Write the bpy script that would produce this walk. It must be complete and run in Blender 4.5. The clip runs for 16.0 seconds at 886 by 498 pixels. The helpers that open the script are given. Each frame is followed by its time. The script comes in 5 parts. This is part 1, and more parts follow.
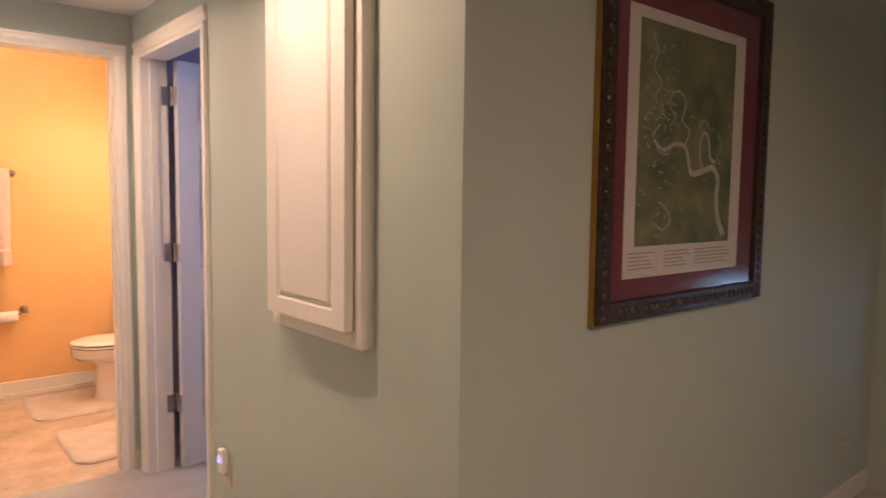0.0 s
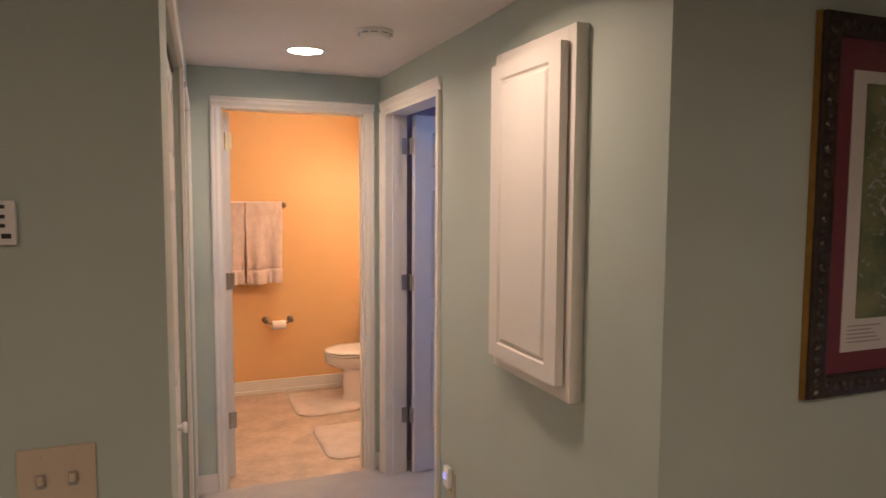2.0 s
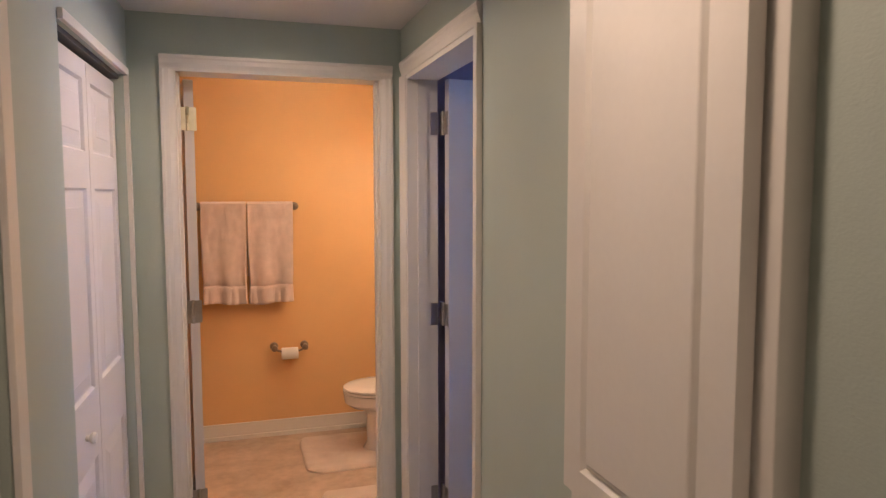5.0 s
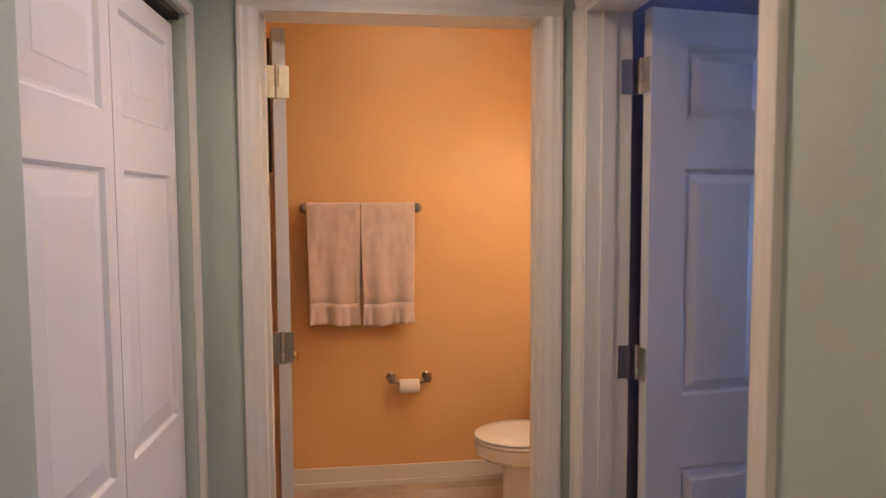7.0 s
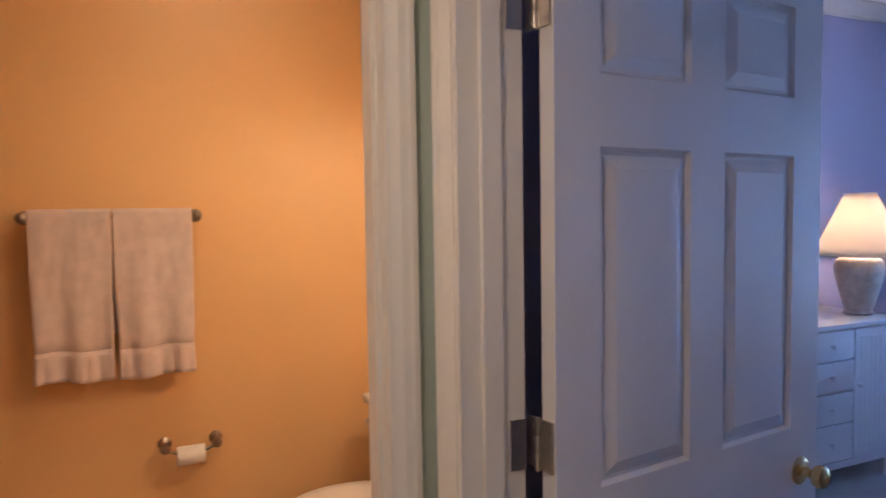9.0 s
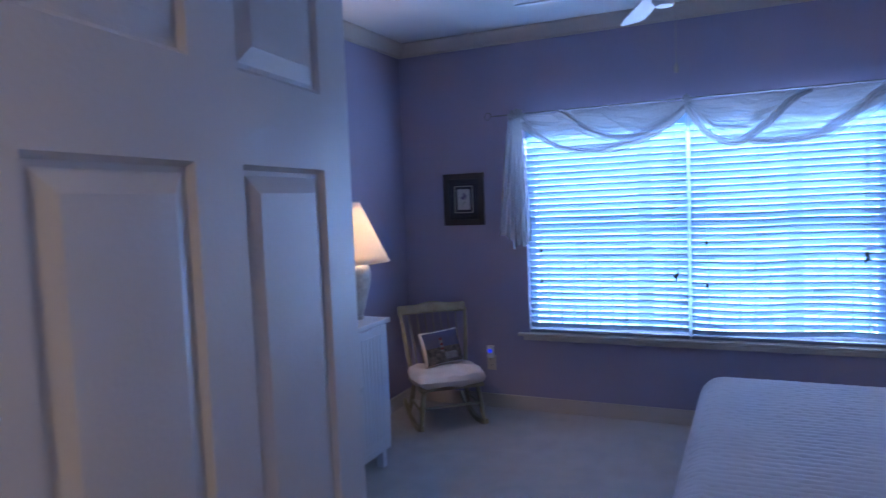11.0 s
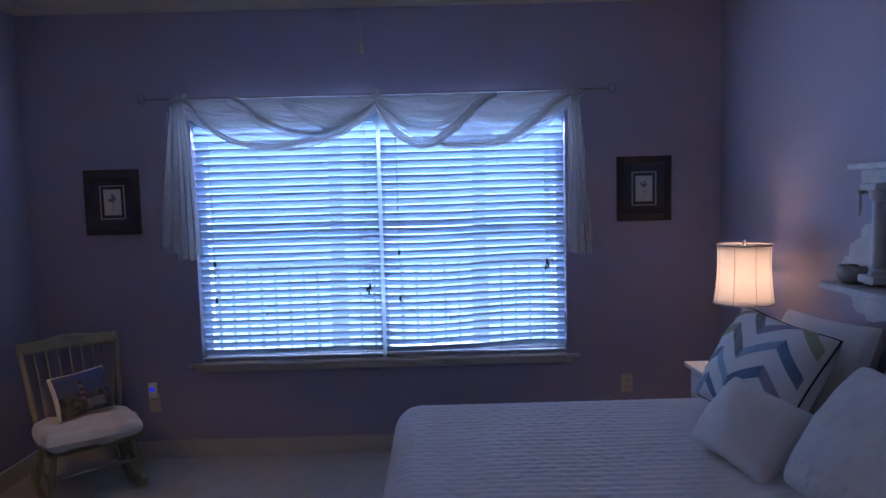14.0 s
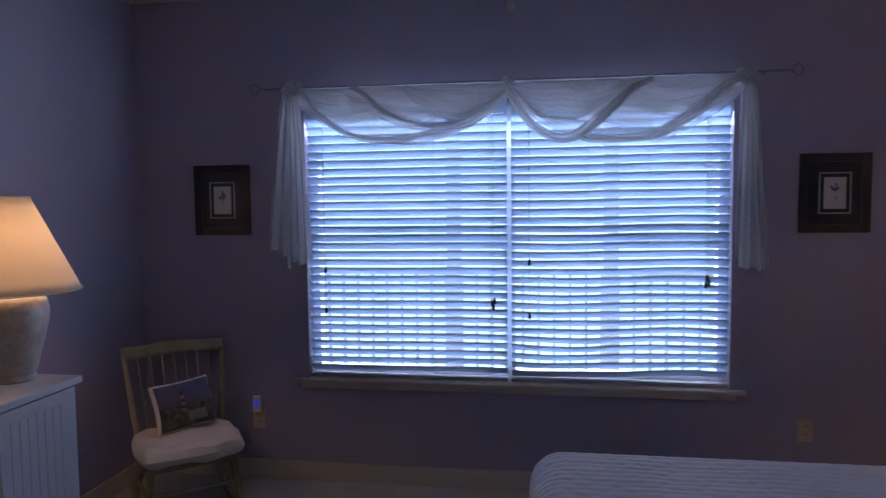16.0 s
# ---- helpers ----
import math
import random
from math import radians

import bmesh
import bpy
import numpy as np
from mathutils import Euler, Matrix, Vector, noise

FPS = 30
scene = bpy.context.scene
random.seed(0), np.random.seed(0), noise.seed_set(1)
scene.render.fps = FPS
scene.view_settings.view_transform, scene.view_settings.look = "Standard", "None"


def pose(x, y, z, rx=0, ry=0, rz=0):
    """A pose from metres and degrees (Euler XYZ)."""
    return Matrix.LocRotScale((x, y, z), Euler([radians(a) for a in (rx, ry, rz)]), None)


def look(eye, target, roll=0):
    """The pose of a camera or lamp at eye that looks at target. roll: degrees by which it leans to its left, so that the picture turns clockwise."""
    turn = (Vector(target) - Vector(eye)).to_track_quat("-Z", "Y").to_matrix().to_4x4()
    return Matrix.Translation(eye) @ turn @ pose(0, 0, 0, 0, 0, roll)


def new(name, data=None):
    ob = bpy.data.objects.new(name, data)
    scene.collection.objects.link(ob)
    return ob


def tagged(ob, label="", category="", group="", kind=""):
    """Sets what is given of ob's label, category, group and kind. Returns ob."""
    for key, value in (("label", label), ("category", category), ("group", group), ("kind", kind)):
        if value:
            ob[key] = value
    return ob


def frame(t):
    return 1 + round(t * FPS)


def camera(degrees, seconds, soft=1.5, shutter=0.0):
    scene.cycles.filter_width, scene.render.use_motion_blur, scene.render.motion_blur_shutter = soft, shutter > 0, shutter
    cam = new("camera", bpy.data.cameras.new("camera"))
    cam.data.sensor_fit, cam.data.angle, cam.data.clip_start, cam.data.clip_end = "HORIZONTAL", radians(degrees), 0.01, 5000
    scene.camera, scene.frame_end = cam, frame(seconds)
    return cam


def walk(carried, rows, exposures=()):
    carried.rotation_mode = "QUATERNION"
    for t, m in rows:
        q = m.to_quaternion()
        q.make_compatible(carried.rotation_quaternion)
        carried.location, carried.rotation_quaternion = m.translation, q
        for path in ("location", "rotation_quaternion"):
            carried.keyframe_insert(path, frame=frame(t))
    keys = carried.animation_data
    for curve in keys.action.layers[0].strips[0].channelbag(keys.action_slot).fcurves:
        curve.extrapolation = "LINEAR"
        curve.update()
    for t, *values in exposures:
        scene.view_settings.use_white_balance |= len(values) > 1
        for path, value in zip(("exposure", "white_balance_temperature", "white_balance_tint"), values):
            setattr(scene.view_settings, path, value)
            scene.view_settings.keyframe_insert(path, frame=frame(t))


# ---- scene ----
cam = camera(66.4, 16.0, soft=1.3, shutter=0.35)
PATH = [
    (0, (0.045, 0.277, 1.399), (1.329, 1.803, 1.239), 0.7),
    (0.5, (0.009, 0.2, 1.455), (1.133, 1.847, 1.297), 0.7),
    (1, (-0.017, 0.145, 1.505), (0.974, 1.876, 1.348), 0.6),
    (1.5, (-0.04, 0.104, 1.546), (0.82, 1.903, 1.39), 0.4),
    (2, (-0.041, 0.097, 1.589), (0.691, 1.952, 1.431), 0.3),
    (2.5, (-0.006, 0.173, 1.628), (0.616, 2.067, 1.46), 0.3),
    (3, (0.028, 0.32, 1.617), (0.626, 2.221, 1.451), 0.2),
    (3.5, (0.094, 0.485, 1.602), (0.721, 2.377, 1.432), -0.2),
    (3.7, (0.139, 0.57, 1.597), (0.764, 2.462, 1.427), -0.3),
    (5.8, (0.447, 1.427, 1.555), (0.936, 3.36, 1.403), 0.0),
    (6, (0.447, 1.515, 1.539), (0.895, 3.458, 1.39), -0.2),
    (6.5, (0.437, 1.744, 1.543), (0.777, 3.71, 1.401), -0.0),
    (7, (0.44, 1.963, 1.533), (0.687, 3.943, 1.395), -0.3),
    (7.5, (0.483, 2.165, 1.516), (0.655, 4.153, 1.391), -0.5),
    (8, (0.479, 2.358, 1.537), (0.678, 4.344, 1.411), -0.2),
    (8.5, (0.482, 2.518, 1.553), (1.011, 4.442, 1.413), -0.2),
    (9, (0.563, 2.685, 1.511), (1.367, 4.513, 1.396), -0.9),
    (9.5, (0.647, 2.832, 1.526), (1.728, 4.51, 1.403), -1.3),
    (10, (0.715, 2.953, 1.534), (2.12, 4.371, 1.405), -1.7),
    (12.3, (1.15, 3.165, 1.585), (3.133, 3.37, 1.423), -2.2),
    (12.5, (1.17, 3.175, 1.582), (3.159, 3.301, 1.419), -2.1),
    (13, (1.255, 3.145, 1.572), (3.248, 3.136, 1.409), -2.2),
    (13.5, (1.385, 3.115, 1.566), (3.377, 3.067, 1.397), -2.0),
    (14, (1.545, 3.124, 1.563), (3.538, 3.113, 1.399), -1.5),
    (14.5, (1.677, 3.125, 1.557), (3.671, 3.178, 1.405), -1.2),
    (15, (1.821, 3.184, 1.566), (3.813, 3.286, 1.419), -0.9),
    (15.5, (1.953, 3.235, 1.553), (3.939, 3.415, 1.408), -0.9),
    (16, (2.044, 3.281, 1.524), (4.017, 3.581, 1.393), -0.6),
]
EXPOSURES = [(0.0, 1.07, 6850, 16), (1.0, 0.83, 6650, 13), (2.0, 0.58, 6300, 10), (3.5, 0.38, 6300, 10), (6.0, 0.04, 6300, 10), (8.0, 0.0, 6400, 9), (9.0, 0.0, 6250, 8), (10.0, 0.10, 5950, 5), (12.3, -0.87, 6350, 8), (13.0, -0.94, 6550, 9), (14.0, -1.05, 7250, 11), (15.0, -1.10, 7950, 13), (16.0, -1.22, 9000, 15)]
walk(cam, [(t, look(eye, target, roll)) for t, eye, target, roll in PATH], EXPOSURES)

# ---- world, sun and lamps ----
world = bpy.data.worlds.new("sky")
scene.world = world
world.use_nodes = True
wn = world.node_tree.nodes
sky = wn.new("ShaderNodeTexSky")
sky.sky_type, sky.sun_disc = "NISHITA", False
sky.sun_elevation, sky.sun_rotation = radians(38), radians(-100)
world.node_tree.links.new(sky.outputs[0], wn["Background"].inputs[0])
wn["Background"].inputs[1].default_value = 0.15


def lamp(name, kind, place, energy, colour, size=0.1, down=True, target=None, spread=180):
    data = bpy.data.lights.new(name, kind)
    data.energy, data.color = energy, colour
    if kind == "AREA":
        data.shape, data.size, data.spread = "DISK", size, radians(spread)
    elif kind in ("POINT", "SPOT"):
        data.shadow_soft_size = size
    ob = new(name, data)
    ob.matrix_world = look(place, target if target else (place[0], place[1], place[2] - 1)) if (down or target) else Matrix.Translation(place)
    return ob


sun_data = bpy.data.lights.new("sun", "SUN")
sun_data.energy, sun_data.angle, sun_data.color = 2.0, radians(0.6), (1.0, 0.95, 0.88)
sun_ob = new("sun", sun_data)
sun_ob.matrix_world = look((0, 0, 10), (4.0, -2.0, 4.0))
WARM, SOFT, DAY = (1.0, 0.71, 0.53), (1.0, 0.72, 0.60), (0.38, 0.55, 1.0)
lamp("hall_can_lamp", "AREA", (0.525, 3.25, 2.228), 5.4, WARM, 0.13, spread=160)
lamp("hall_near_can_lamp", "AREA", (0.58, 1.92, 2.228), 4.5, WARM, 0.13, spread=160)
lamp("living_can_lamp", "AREA", (1.2, -0.8, 2.42), 14.5, (1.0, 0.69, 0.51), 0.13, spread=165)
lamp("living_far_can_lamp", "AREA", (-1.4, -0.6, 2.42), 13, (1.0, 0.69, 0.51), 0.13, spread=165)
lamp("bath_vanity_lamp", "POINT", (1.48, 4.45, 1.82), 21, (1.0, 0.76, 0.52), 0.03, down=False)
# unseen fill under the ceiling, added to brighten the bathroom's upper walls
lamp("bath_fill_lamp", "AREA", (0.85, 4.7, 2.72), 9.5, (1.0, 0.76, 0.52), 0.25)
sky_lamp = bpy.data.lights.new("window_sky", "AREA")
sky_lamp.energy, sky_lamp.color, sky_lamp.shape, sky_lamp.size, sky_lamp.size_y = 375, DAY, "RECTANGLE", 2.3, 1.5
new("window_sky", sky_lamp).matrix_world = look((5.95, 3.47, 1.30), (4.0, 3.47, 0.3))

# ---- materials ----


def mat(name, base, rough=0.6, metal=0.0, var=0.06, scale=3.0, grain=90.0, bump=0.08, tint=None, trans=0.0, emit=None, power=0.0, detail=4.0, sheen=0.0):
    """A procedural surface: base colour varied at two scales, with fine relief."""
    m = bpy.data.materials.new(name)
    m.use_nodes = True
    n, l = m.node_tree.nodes, m.node_tree.links
    b = n["Principled BSDF"]
    b.inputs["Roughness"].default_value, b.inputs["Metallic"].default_value = rough, metal
    co = n.new("ShaderNodeTexCoord")
    big, fine = n.new("ShaderNodeTexNoise"), n.new("ShaderNodeTexNoise")
    big.inputs["Scale"].default_value, big.inputs["Detail"].default_value = scale, detail
    fine.inputs["Scale"].default_value, fine.inputs["Detail"].default_value = grain, 2.0
    l.new(co.outputs["Object"], big.inputs["Vector"])
    l.new(co.outputs["Object"], fine.inputs["Vector"])
    mixf = n.new("ShaderNodeMath")
    mixf.operation, mixf.inputs[1].default_value = "MULTIPLY_ADD", 0.35
    l.new(fine.outputs[0], mixf.inputs[0])
    l.new(big.outputs[0], mixf.inputs[2])
    ramp = n.new("ShaderNodeValToRGB")
    other = tint if tint else tuple(c * (1 - 2.2 * var) for c in base)
    ramp.color_ramp.elements[0].position, ramp.color_ramp.elements[1].position = 0.45, 0.9
    ramp.color_ramp.elements[0].color = (*other, 1)
    ramp.color_ramp.elements[1].color = (*base, 1)
    l.new(mixf.outputs[0], ramp.inputs[0])
    l.new(ramp.outputs[0], b.inputs["Base Color"])
    rr = n.new("ShaderNodeMapRange")
    rr.inputs[3].default_value, rr.inputs[4].default_value = max(rough - 0.07, 0.02), min(rough + 0.07, 1)
    l.new(big.outputs[0], rr.inputs[0])
    l.new(rr.outputs[0], b.inputs["Roughness"])
    if bump:
        bp = n.new("ShaderNodeBump")
        bp.inputs["Strength"].default_value, bp.inputs["Distance"].default_value = bump, 0.004
        l.new(fine.outputs[0], bp.inputs["Height"])
        l.new(bp.outputs[0], b.inputs["Normal"])
    if sheen:
        b.inputs["Sheen Weight"].default_value = sheen
    if emit:
        b.inputs["Emission Color"].default_value, b.inputs["Emission Strength"].default_value = (*emit, 1), power
    if trans:
        t, mx, out = n.new("ShaderNodeBsdfTranslucent"), n.new("ShaderNodeMixShader"), n["Material Output"]
        l.new(ramp.outputs[0], t.inputs[0])
        mx.inputs[0].default_value = trans
        l.new(b.outputs[0], mx.inputs[1])
        l.new(t.outputs[0], mx.inputs[2])
        l.new(mx.outputs[0], out.inputs[0])
    return m


GREEN = mat("sage_wall_paint", (0.46, 0.53, 0.48), 0.55, grain=260, bump=0.15, var=0.03)
BLUE = mat("periwinkle_wall_paint", (0.345, 0.315, 0.42), 0.6, grain=260, bump=0.15, var=0.03)
ORANGE = mat("apricot_wall_paint", (0.79, 0.48, 0.22), 0.5, grain=260, bump=0.15, var=0.03)
CEIL = mat("ceiling_paint", (0.78, 0.76, 0.74), 0.8, grain=140, bump=0.35, var=0.03)
CREAM = mat("cream_trim_enamel", (0.56, 0.50, 0.43), 0.4, grain=60, bump=0.04, var=0.04)
TRIM = mat("trim_enamel", (0.76, 0.73, 0.68), 0.35, grain=60, bump=0.04, var=0.03)
CARPET = mat("cut_pile_carpet", (0.53, 0.49, 0.46), 0.95, grain=420, bump=1.0, var=0.09, scale=6, sheen=0.3)
STONE = mat("marbled_vinyl_floor", (0.66, 0.52, 0.42), 0.36, tint=(0.40, 0.30, 0.22), scale=4.5, grain=22, bump=0.05, detail=8)
DOORW = mat("door_enamel", (0.69, 0.67, 0.67), 0.4, grain=120, bump=0.12, var=0.03)
OUTW = mat("exterior_siding", (0.6, 0.6, 0.58), 0.8)

# ---- building helpers ----


def box(bm, x0, x1, y0, y1, z0, z1, bevel=0.0, seg=2):
    r = bmesh.ops.create_cube(bm, size=1.0)
    m = Matrix.Translation(((x0 + x1) / 2, (y0 + y1) / 2, (z0 + z1) / 2)) @ Matrix.Diagonal((abs(x1 - x0), abs(y1 - y0), abs(z1 - z0), 1))
    bmesh.ops.transform(bm, matrix=m, verts=r["verts"])
    if bevel:
        edges = list({e for v in r["verts"] for e in v.link_edges})
        bmesh.ops.bevel(bm, geom=edges, offset=bevel, segments=seg, affect="EDGES", profile=0.6)
    return r["verts"]


def lathe(bm, profile, seg=32, at=(0, 0, 0), axis=None):
    """Turns (radius, height) pairs round a vertical line, or through the matrix axis."""
    rings = []
    for r, h in profile:
        rings.append([bm.verts.new((r * math.cos(2 * math.pi * k / seg), r * math.sin(2 * math.pi * k / seg), h)) for k in range(seg)])
    for a, b in zip(rings, rings[1:]):
        for k in range(seg):
            bm.faces.new((a[k], a[(k + 1) % seg], b[(k + 1) % seg], b[k]))
    for ring, flip in ((rings[0], True), (rings[-1], False)):
        if profile[0 if flip else -1][0] > 1e-4:
            bm.faces.new(list(reversed(ring)) if flip else ring)
    m = Matrix.Translation(at) @ (axis if axis else Matrix.Identity(4))
    bmesh.ops.transform(bm, matrix=m, verts=[v for r in rings for v in r])


def tube(bm, pts, radius, seg=10):
    """A round rod along points; radius is a number or one for each point."""
    pts = [Vector(p) for p in pts]
    rad = radius if isinstance(radius, (list, tuple)) else [radius] * len(pts)
    rings = []
    for i, p in enumerate(pts):
        d = (pts[min(i + 1, len(pts) - 1)] - pts[max(i - 1, 0)]).normalized()
        u = d.orthogonal().normalized() if i == 0 else (u - d * u.dot(d)).normalized()
        w = d.cross(u)
        rings.append([bm.verts.new(p + rad[i] * (math.cos(2 * math.pi * k / seg) * u + math.sin(2 * math.pi * k / seg) * w)) for k in range(seg)])
    for a, b in zip(rings, rings[1:]):
        for k in range(seg):
            bm.faces.new((a[k], a[(k + 1) % seg], b[(k + 1) % seg], b[k]))
    bm.faces.new(list(reversed(rings[0])))
    bm.faces.new(rings[-1])


def sheet(bm, nu, nv, fn):
    """A grid of faces over fn(u, v), u and v from 0 to 1."""
    g = [[bm.verts.new(fn(i / nu, j / nv)) for j in range(nv + 1)] for i in range(nu + 1)]
    for i in range(nu):
        for j in range(nv):
            bm.faces.new((g[i][j], g[i + 1][j], g[i + 1][j + 1], g[i][j + 1]))
    return g


def mesh_of(name, bm, material, smooth=False):
    bmesh.ops.recalc_face_normals(bm, faces=bm.faces[:])
    me = bpy.data.meshes.new(name)
    bm.to_mesh(me)
    bm.free()
    me.materials.append(material)
    for p in me.polygons:
        p.use_smooth = smooth
    if smooth:
        me.set_sharp_from_angle(angle=radians(38))
    return me


def part(name, bm, material, parent, label="", smooth=False, m=None):
    ob = new(name, mesh_of(name, bm, material, smooth))
    ob.parent = parent
    if m is not None:
        ob.matrix_basis = m
    return tagged(ob, label)


def thing(name, label, category, m=None, group="", kind=""):
    ob = new(name)
    ob.empty_display_size = 0.1
    if m is not None:
        ob.matrix_basis = m
    return tagged(ob, label, category, group, kind)


def solid(name, bm, material, label, category, m=None, group="", kind="", smooth=False):
    ob = new(name, mesh_of(name, bm, material, smooth))
    if m is not None:
        ob.matrix_basis = m
    return tagged(ob, label, category, group, kind)


def boxes(*rows, bevel=0.0):
    bm = bmesh.new()
    for r in rows:
        box(bm, *r, bevel=bevel)
    return bm


def setting(name, bm, material, label, category, m=None, smooth=False):
    return solid(name, bm, material, label, category, m, kind="structure", smooth=smooth)


# ---- the large structure ----
YM, XE, YN, XB, YB = 1.395, 1.04, 3.81, 5.583, 5.55
WEST = pose(-0.06, 1.395, 0, 0, 0, -2.016)
setting("floor", boxes((-3.2, 6.2, -2.8, 1.40, -0.12, 0.0), (-0.95, 5.74, 1.40, 3.81, -0.12, 0.0), (1.62, 5.74, 3.81, 5.7, -0.12, 0.0)), CARPET, "pale beige cut-pile carpet through hall and bedroom", "floor")
setting("floor_bath", boxes((-1.0, 1.62, 3.81, 5.7, -0.12, 0.0)), STONE, "marbled tan vinyl bathroom floor", "floor")
setting("ceiling_hall", boxes((-0.9, 1.10, 1.395, 3.87, 2.24, 2.34)), CEIL, "white textured low hall ceiling", "ceiling")
setting("ceiling_living", boxes((-3.2, 6.2, -2.8, 1.395, 2.44, 2.54)), CEIL, "white ceiling of the living space", "ceiling")
setting("ceiling_bath", boxes((-1.0, 1.70, 3.87, 5.7, 2.745, 2.85)), CEIL, "white bathroom ceiling", "ceiling")
setting("ceiling_bedroom", boxes((1.10, 5.75, 1.40, 5.7, 2.745, 2.85)), CEIL, "white bedroom ceiling", "ceiling")
setting("wall_map", boxes((1.16, 3.7, YM, 1.495, 0, 2.80), (3.7, 6.2, 1.30, 1.42, 0, 2.80)), GREEN, "sage green painted drywall with framed map", "wall")
setting("wall_hall_east", boxes((XE, 1.16, YM, 2.916, 0, 2.80), (XE, 1.16, 2.916, 3.714, 2.045, 2.80), (XE, 1.16, 3.714, YN, 0, 2.80)), GREEN, "sage green hall wall with bedroom doorway", "wall")
setting("wall_hall_north", boxes((-1.0, 0.166, YN, 3.918, 0, 2.80), (0.166, 0.970, YN, 3.918, 2.06, 2.80), (0.970, 1.16, YN, 3.918, 0, 2.80)), GREEN, "sage green end wall with bathroom doorway", "wall")
setting("wall_left", boxes((-3.2, -0.0605, YM, 1.50, 0, 2.45)), GREEN, "sage green wall beside the hall opening", "wall")
setting("wall_hall_header", boxes((-0.06, XE, YM, 1.49, 2.24, 2.45)), GREEN, "sage green header over the hall opening", "wall")
setting("wall_hall_west", boxes((-0.12, 0.0, 0.0, 0.265, 0, 2.45), (-0.12, 0.0, 0.265, 1.12, 2.0, 2.45), (-0.12, 0.0, 1.12, 1.545, 0, 2.45), (-0.12, 0.0, 1.545, 2.34, 2.0, 2.45), (-0.12, 0.0, 2.34, 2.416, 0, 2.45)), GREEN, "sage green hall wall with two closets", "wall", WEST)
setting("wall_closet_back", boxes((-0.80, -0.72, -0.05, 2.42, 0, 2.45), (-0.72, -0.12, 1.33, 1.40, 0, 2.45)), CEIL, "plain white closet interior", "wall", WEST)
setting("wall_living_south", boxes((-3.2, 6.2, -2.9, -2.8, 0, 2.45)), GREEN, "sage green living room wall", "wall")
setting("wall_living_west", boxes((-3.3, -3.2, -2.9, 1.5, 0, 2.45)), GREEN, "sage green living room wall", "wall")
setting("wall_living_east", boxes((6.2, 6.3, -2.9, -0.70, 0, 2.45), (6.2, 6.3, -0.70, -0.20, 0, 0.30), (6.2, 6.3, -0.70, -0.20, 0.62, 2.45), (6.2, 6.3, -0.20, 1.30, 0, 2.45)), GREEN, "sage green living room wall with a glazed opening", "wall")
setting("wall_bath_back", boxes((-1.0, 1.62, 5.585, 5.70, 0, 2.75)), ORANGE, "apricot orange bathroom wall", "wall")
setting("wall_bath_west", boxes((-1.1, -1.0, 3.81, 5.70, 0, 2.75)), ORANGE, "apricot orange bathroom wall", "wall")
setting("wall_bath_east", boxes((1.62, 1.68, 3.93, 5.585, 0, 2.75)), ORANGE, "apricot orange bathroom wall", "wall")
setting("wall_bath_south", boxes((-1.0, 0.166, 3.92, 3.932, 0, 2.75), (0.166, 0.970, 3.92, 3.932, 2.06, 2.75), (0.970, 1.62, 3.92, 3.932, 0, 2.75)), ORANGE, "apricot orange bathroom wall round its doorway", "wall")
setting("wall_bedroom_west", boxes((1.162, 1.172, 1.50, 2.916, 0, 2.745), (1.162, 1.172, 2.916, 3.714, 2.045, 2.745), (1.162, 1.172, 3.714, 3.85, 0, 2.745), (1.172, 1.74, 3.85, 3.93, 0, 2.745), (1.68, 1.74, 3.93, 5.55, 0, 2.745)), BLUE, "periwinkle painted bedroom wall", "wall")
setting("wall_bedroom_north", boxes((1.74, XB, YB, 5.67, 0, 2.745)), BLUE, "periwinkle painted bedroom wall", "wall")
setting("wall_bedroom_south", boxes((1.18, 3.7, 1.495, 1.51, 0, 2.745), (3.7, XB, 1.42, 1.435, 0, 2.745)), BLUE, "periwinkle painted bedroom wall", "wall")
W0, W1, WZ0, WZ1 = 2.365, 4.572, 0.575, 2.075
setting("wall_bedroom_window", boxes((XB, 5.73, 1.30, W0, 0, 2.8), (XB, 5.73, W1, 5.67, 0, 2.8), (XB, 5.73, W0, W1, 0, WZ0), (XB, 5.73, W0, W1, WZ1, 2.8)), BLUE, "periwinkle painted wall with a wide double window", "wall")

# ---- materials of the things ----
BRASS = mat("polished_brass", (0.78, 0.58, 0.27), 0.22, 1.0, var=0.05, grain=40, bump=0.02)
ZINC = mat("yellowed_zinc", (0.74, 0.68, 0.50), 0.4, 1.0, var=0.1, grain=50, bump=0.03)
NICKEL = mat("brushed_nickel", (0.55, 0.50, 0.45), 0.35, 1.0, var=0.08, grain=80, bump=0.05)
BRONZE = mat("aged_nickel", (0.34, 0.27, 0.22), 0.35, 1.0, var=0.1, grain=50, bump=0.05)
PORCELAIN = mat("toilet_porcelain", (0.80, 0.76, 0.72), 0.12, var=0.02, bump=0.0)
TERRY = mat("rose_beige_terry", (0.74, 0.59, 0.54), 0.95, var=0.06, scale=22, grain=320, bump=1.0, sheen=0.5)
RUG = mat("ivory_tufted_rug", (0.72, 0.60, 0.52), 0.95, var=0.10, scale=10, grain=260, bump=1.0, sheen=0.5)
PAPER = mat("tissue_paper", (0.85, 0.82, 0.78), 0.9, grain=120, bump=0.1)
IVORY = mat("ivory_plastic", (0.58, 0.50, 0.38), 0.4, var=0.03, bump=0.02)
WHITEP = mat("white_plastic", (0.80, 0.79, 0.77), 0.4, var=0.03, bump=0.02)
DARK = mat("black_plastic", (0.03, 0.03, 0.035), 0.4, bump=0.02)
